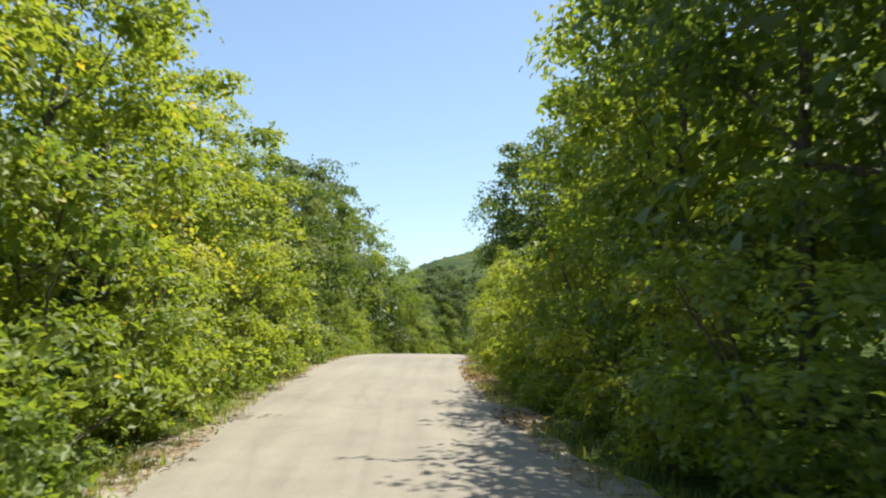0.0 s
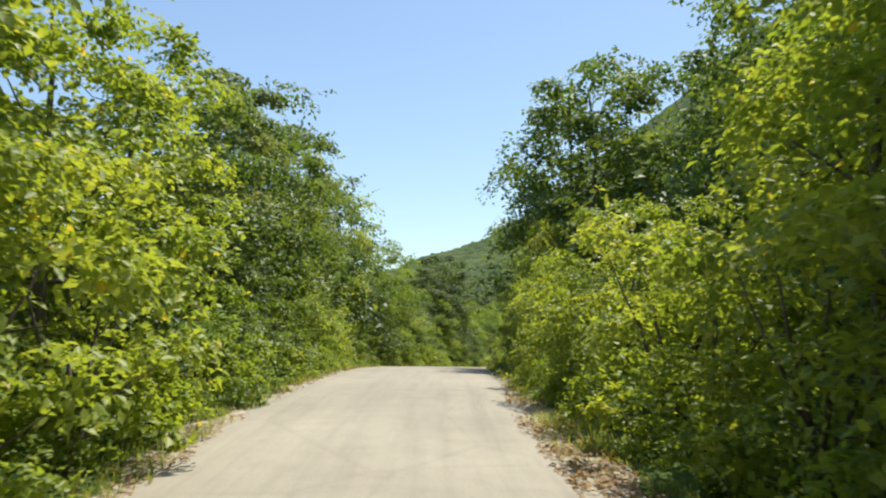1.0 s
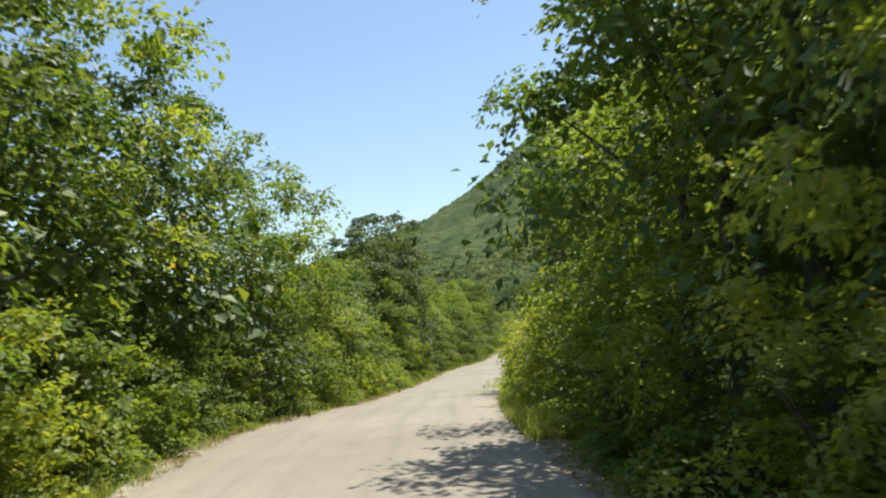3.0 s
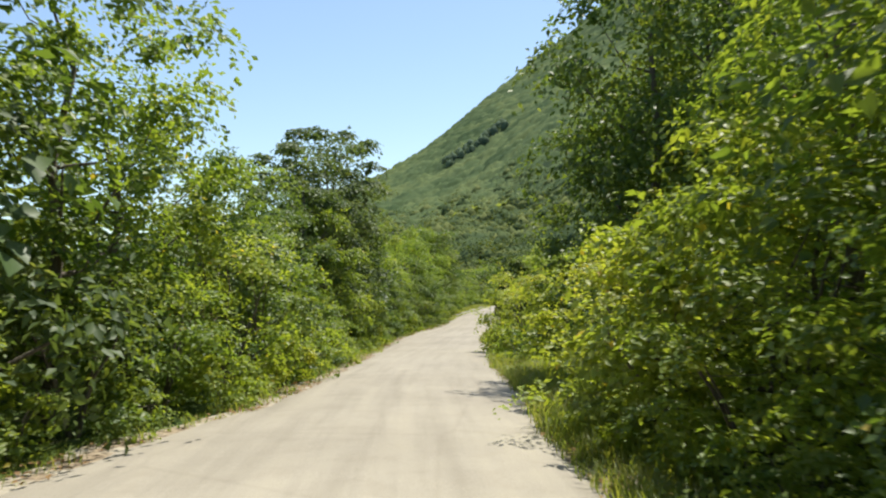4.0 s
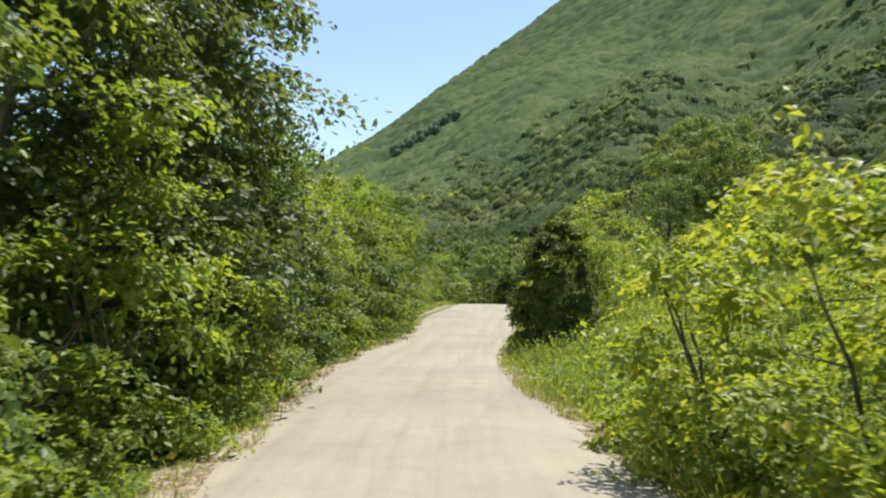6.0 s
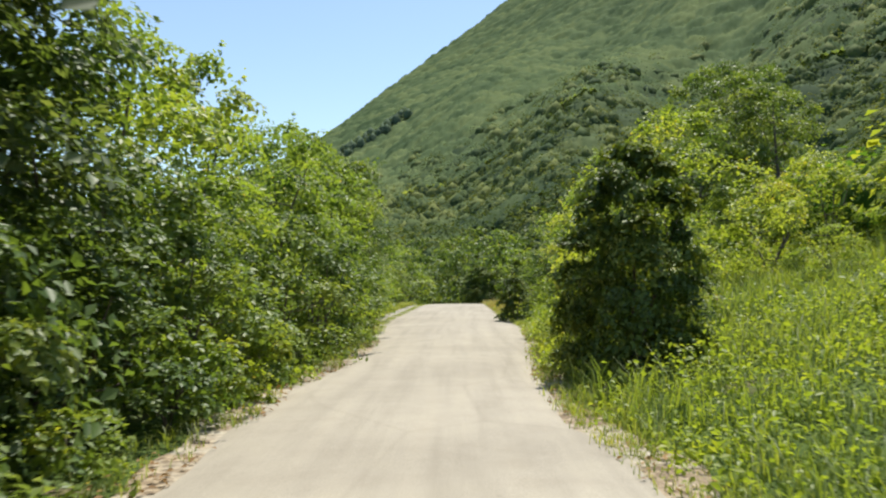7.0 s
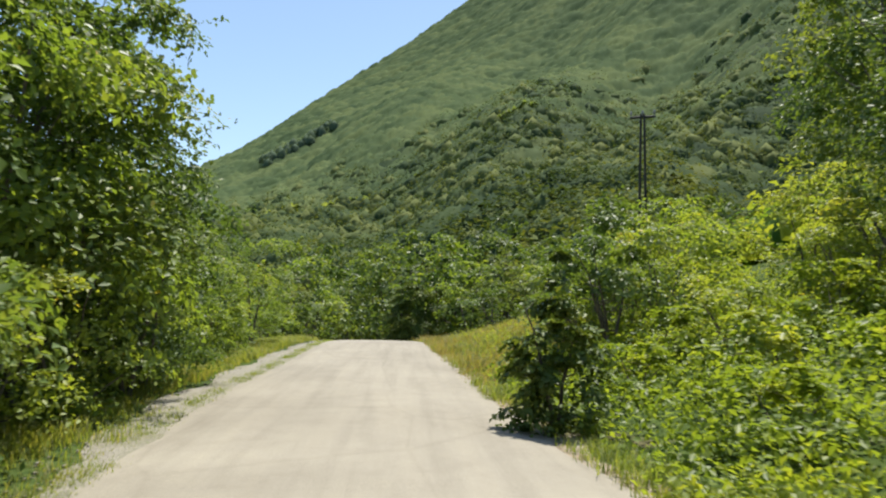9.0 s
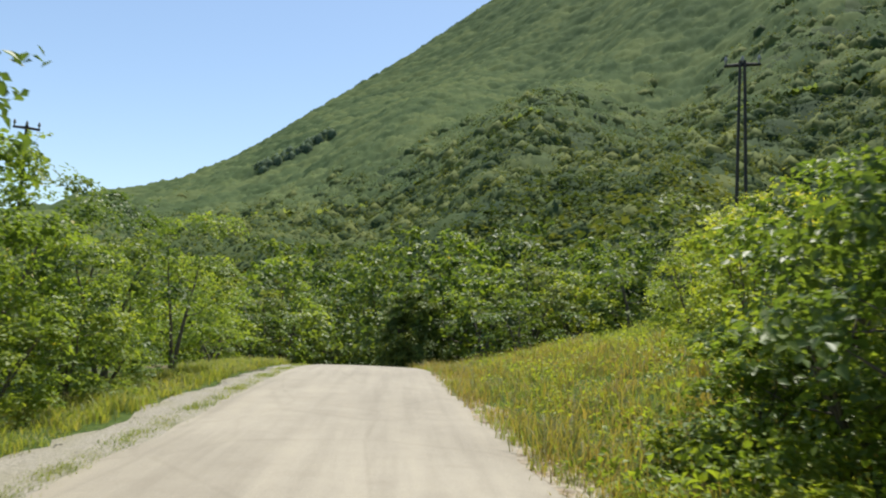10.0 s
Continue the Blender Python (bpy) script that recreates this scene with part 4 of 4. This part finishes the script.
bs = np.concatenate([np.arange(-6, 104, 2.0), np.arange(-5, 104, 2.2), np.arange(-6, 50, 2.0), np.arange(-5, 50, 2.2)])
bd = np.concatenate([np.full(55, -7.2), np.full(50, -9.6), np.full(28, 7.0), np.full(25, 9.4)])
bh = np.where(bd < 0, 0.78 * np.interp(bs, *zip(*LEFT_H)), 0.7 * np.interp(bs, *zip(*RIGHT_H)))
bx, by = at(bs + rng.uniform(-0.6, 0.6, len(bs)), bd + rng.uniform(-0.6, 0.6, len(bs)))
forest("thicket", "dense green thicket behind the roadside trees", np.column_stack([bx, by, ground(bx, by)]), bh / 1.1, 1, 430, 0.056, LEAF_DARK, 0.2)

# bushes over the slope above the lane
ss, dd = np.meshgrid(np.arange(46, 150, 2.0), np.arange(8, 46, 2.0), indexing="ij")
ss, dd = ss.ravel() + rng.uniform(-1, 1, ss.size), dd.ravel() + rng.uniform(-1, 1, ss.size)
bx, by = at(ss, dd)
r, az = np.hypot(bx - HILL_AT[0], by - HILL_AT[1]), np.degrees(np.arctan2(bx - HILL_AT[0], by - HILL_AT[1]))
free = ((az > 60) | (r < 42)) & (dd > np.where(ss < 98, 11.5, 14.0))
bx, by = bx[free], by[free]
forest("slope_scrub", "yellow-green scrub covering the slope above the lane", np.column_stack([bx, by, ground(bx, by)]), rng.uniform(1.1, 1.85, len(bx)) ** 2, 1, 75, 0.14, SCRUB, 0.36)


# ---- grass and weeds ----
def grass(name, label, s0, s1, d0, d1, count, tall, mat):
    """Bent blades in tufts over a stretch beside the lane."""
    k = count // 9
    s, q = np.repeat(rng.uniform(s0, s1, k), 9), np.repeat(rng.uniform(0, 1, k), 9)
    side = -1 if d1 < 0 else 1
    e = np.interp(s, EDGES[:, 0], EDGES[:, 1 if side < 0 else 2])
    lo, hi = (d0, d1) if side > 0 else (-d1, -d0)
    d = e + side * (lo + (hi - lo) * q)
    x, y = at(s, d)
    x, y = x + rng.normal(size=len(x)) * 0.07, y + rng.normal(size=len(x)) * 0.07
    z = ground(x, y) - 0.02
    h = tall * rng.uniform(0.45, 1.15, len(x)) * (0.75 + 0.3 * np.sin(s * 1.1 + d) * np.cos(d * 1.7) + 0.25 * np.sin(s * 3.1) * np.sin(d * 4.3 + s))
    a = rng.uniform(0, 6.28, len(x))
    ax = np.stack([np.cos(a), np.sin(a), 0 * a], 1)
    bow = (h * rng.uniform(0.2, 1.1, len(x)))[:, None]
    wide = np.stack([-np.sin(a), np.cos(a), 0 * a], 1) * (0.004 + 0.006 * tall)
    p = np.stack([x, y, z], 1)
    rise = np.stack([0 * h, 0 * h, h], 1)
    mid = p + ax * bow * 0.28 + rise * 0.6
    tip = p + ax * bow + rise * rng.uniform(0.75, 1.0, len(x))[:, None]
    v = np.stack([p - wide, p + wide, mid + wide * 0.75, mid - wide * 0.75, tip], 1).reshape(-1, 3)
    k = np.arange(len(x))[:, None] * 5
    f = np.concatenate([k + (0, 1, 2), k + (0, 2, 3), k + (3, 2, 4)])
    return tagged(mesh_object(name, v, f, mat), label, "grass", kind="stuff")


def weeds(name, label, s0, s1, d0, d1, count, tall, leaf, mat):
    """Low leafy plants: stalks of leaves in heaps over a stretch beside the lane."""
    k = count // 14
    s, q = rng.uniform(s0, s1, k), rng.uniform(0, 1, k)
    e = np.interp(s, EDGES[:, 0], EDGES[:, 2])
    x, y = at(s, e + d0 + (d1 - d0) * q)
    z = ground(x, y)
    h = tall * rng.uniform(0.35, 1.0, k) * (0.75 + 0.4 * np.sin(x * 1.3 + y) * np.sin(y * 0.9 - x * 0.7)) * np.clip(0.4 + q * (d1 - d0) * 0.8, 0, 1)
    p = np.repeat(np.stack([x, y, z], 1), 14, 0)
    t = np.tile(np.linspace(0.08, 1, 14), k)
    c = p + rng.normal(size=p.shape) * np.array([0.13, 0.13, 0.03])
    c[:, 2] += t * np.repeat(h, 14)
    v, f = leaves(c, rng.normal(size=c.shape) * 0.55 + (0, 0, 0.8), leaf * rng.uniform(0.6, 1.3, len(c)))
    return tagged(mesh_object(name, v, f, mat), label, "weeds", kind="stuff")


weeds("weeds", "bright green nettles and weeds on the bank", 64, 81, 0.3, 9.0, 36000, 0.8, 0.075, LEAF_WEED)
weeds("weeds", "bright green weeds in front of the bushes", 80, 93, 0.2, 1.4, 9000, 0.8, 0.09, LEAF_WEED)
weeds("weeds", "yellow-green weeds and brambles on the bank", 92, 104, 0.4, 9.0, 23000, 0.95, 0.1, LEAF_WEED)
grass("grass", "tall green grass at the foot of the trees", 41, 51, 0.0, 0.9, 9000, 0.4, GRASS)
grass("grass", "soft green grass under the roadside trees", 48, 60, 0.8, 4.0, 19000, 0.34, GRASS)
grass("grass", "fine yellow-green grass at the road edge", 50, 66, 0.0, 1.2, 15000, 0.36, GRASS)
weeds("weeds", "green weeds in the grass under the trees", 49, 62, 0.6, 4.2, 11000, 0.45, 0.07, LEAF_WEED)
grass("grass", "long green grass over the sunny bank", 66, 92, 0.4, 14.0, 44000, 0.62, GRASS)
grass("grass", "short grass along the road edge", 66, 102, 0.0, 0.6, 10000, 0.26, GRASS)
grass("meadow_grass", "short green and yellow meadow grass", 99, 128, 0.0, 8.5, 42000, 0.3, GRASS)
grass("meadow_grass", "drying reddish grass at the meadow's edge", 101, 132, 0.0, 4.6, 24000, 0.42, GRASS_DRY)
weeds("weeds", "green weeds among the meadow grass", 100, 124, 0.8, 9.0, 19000, 0.42, 0.075, LEAF_WEED)
grass("grass", "thin shaded grass at the foot of the trees", -2, 41, 0.05, 0.9, 12000, 0.2, GRASS)
grass("grass", "short green grass along the hedge foot", -2, 88, -0.7, -0.05, 11000, 0.26, GRASS)
grass("grass", "green grass beside the gravel", 90, 128, -2.6, -0.85, 36000, 0.3, GRASS)
grass("grass", "line of short grass between lane and gravel", 90, 126, -0.3, -0.04, 15000, 0.12, GRASS)
grass("grass", "thin grass and clover between hedge and gravel", 84, 98, -2.6, -0.25, 11000, 0.2, GRASS)


def fallen_leaves(name, label, s0, s1, side, d0, d1, count, mat):
    """Dry leaves that lie flat along the lane's edge."""
    ps = rng.uniform(s0, s1, count)
    heap = np.sin(ps * 1.9) + np.sin(ps * 0.7 + 2) > rng.uniform(-1.6, 1.4, count)
    ps = ps[heap]
    d = np.interp(ps, EDGES[:, 0], EDGES[:, 1 if side < 0 else 2]) + side * rng.uniform(d0, d1, len(ps))
    x, y = at(ps, d)
    z = np.interp(ps, LINE_S, LINE[:, 2]) + rng.uniform(0.0, 0.02, len(ps))
    v, f = leaves(np.stack([x, y, z], 1), rng.normal(size=(len(ps), 3)) * 0.25 + (0, 0, 1), 0.075 * rng.uniform(0.5, 1.2, len(ps)))
    return tagged(mesh_object(name, v, f, mat), label, "fallen leaves", kind="stuff")


LEAF_DRY = leaf_material("leaf_dry", [(0.0, (0.12, 0.07, 0.035)), (0.5, (0.26, 0.16, 0.075)), (0.95, (0.4, 0.27, 0.12))], through=0.15, gloss=0.7, shine=0.15)
fallen_leaves("fallen_leaves", "dry brown leaves gathered at the shaded road edge", 10, 24, 1, -0.15, 0.55, 2600, LEAF_DRY)
fallen_leaves("fallen_leaves", "scattered dry leaves along the hedge foot", -2, 88, -1, -0.12, 0.45, 3600, LEAF_DRY)
fallen_leaves("fallen_leaves", "scattered dry leaves along the road edge", 24, 92, 1, -0.1, 0.4, 2200, LEAF_DRY)


# ---- power poles ----
def part(name, pieces, mat, parent, label=""):
    return mesh_object(name, *joined(pieces), mat, parent, label, smooth=True)


def wood_material():
    m, nt, b = material("tarred_wood")
    tc = node(nt, "ShaderNodeTexCoord")
    mp = node(nt, "ShaderNodeMapping", {"Vector": tc.outputs["Object"], "Scale": (14, 14, 0.8)})
    n = node(nt, "ShaderNodeTexNoise", {"Vector": mp.outputs[0], "Scale": 3.0, "Detail": 6.0})
    col = ramp(nt, n.outputs[0], [(0.3, (0.018, 0.016, 0.015)), (0.7, (0.06, 0.052, 0.045))])
    nt.links.new(col.outputs[0], b.inputs["Base Color"])
    b.inputs["Roughness"].default_value = 0.8
    return m


TAR = wood_material()
PORCELAIN, _, pb = material("porcelain")
pb.inputs["Base Color"].default_value, pb.inputs["Roughness"].default_value = (0.32, 0.3, 0.27, 1), 0.25


def power_pole(x, y, top, splay, turn, arm, label):
    """Tarred wooden legs that lean together under a cross-arm with insulators."""
    z = float(ground(x, y)[0])
    h = top - z
    root = new("power_pole")
    root.matrix_basis = pose(x, y, z, 0, 0, turn)
    tagged(root, label, "power pole")
    for k in range(4 if splay else 1):
        a = math.pi * (0.25 + 0.5 * k)
        foot = np.array([math.cos(a) * splay, math.sin(a) * splay, -0.2])
        head = np.array([math.cos(a) * 0.09 * bool(splay), math.sin(a) * 0.09 * bool(splay), h])
        pts = [foot + (head - foot) * q for q in np.linspace(0, 1, 5)]
        part("leg", [tube(pts, np.linspace(0.055, 0.04, 5) if splay else np.linspace(0.09, 0.06, 5), 8)], TAR, root)
    part("cross_arm", [tube([(-arm, 0, h - 0.12), (0, 0, h - 0.1), (arm, 0, h - 0.12)], [0.045, 0.06, 0.045], 6)], TAR, root)
    for q in (-0.9 * arm, 0.0, 0.9 * arm):
        part("insulator", [tube([(q, 0, h - 0.1), (q, 0, h), (q, 0, h + 0.04), (q, 0, h + 0.1), (q, 0, h + 0.16)], [0.02, 0.03, 0.06, 0.045, 0.02], 8)], PORCELAIN, root, "small grey porcelain insulator")
    return root


power_pole(27.6, 112.6, 9.95, 0.24, -40, 0.5, "dark tarred four-legged wooden power pole on the slope")
power_pole(7.9, 127.6, 8.74, 0.0, 8, 0.45, "slim dark wooden power pole behind the hedge")


def boulder(x, y, size, label):
    """A broken, flat-faced block of tan stone half sunk in the grass."""
    bm = bmesh.new()
    bmesh.ops.create_icosphere(bm, subdivisions=3, radius=1.0)
    for v in bm.verts:
        p = v.co.copy()
        k = 1 + 0.28 * noise.noise(p * 1.3) + 0.1 * noise.noise(p * 4.1)
        v.co = Vector((max(-0.8, min(0.75, p.x * k)), max(-0.7, min(0.7, p.y * k)), max(-0.6, min(0.62, p.z * k)))) * size
    me = bpy.data.meshes.new("boulder")
    bm.to_mesh(me)
    bm.free()
    m, nt, b = material("tan_stone")
    tc = node(nt, "ShaderNodeTexCoord")
    n = node(nt, "ShaderNodeTexNoise", {"Vector": tc.outputs["Object"], "Scale": 7.0, "Detail": 7.0})
    col = ramp(nt, n.outputs[0], [(0.3, (0.2, 0.14, 0.085)), (0.7, (0.46, 0.36, 0.235))])
    nt.links.new(col.outputs[0], b.inputs["Base Color"])
    b.inputs["Roughness"].default_value = 0.9
    me.materials.append(m)
    ob = new("boulder", me)
    ob.matrix_basis = pose(x, y, float(ground(x, y)[0]) + 0.3 * size, 10, -6, 25)
    return tagged(ob, label, "rock")


boulder(6.2, 56.9, 0.27, "broken tan stone block in the grass by a tree")
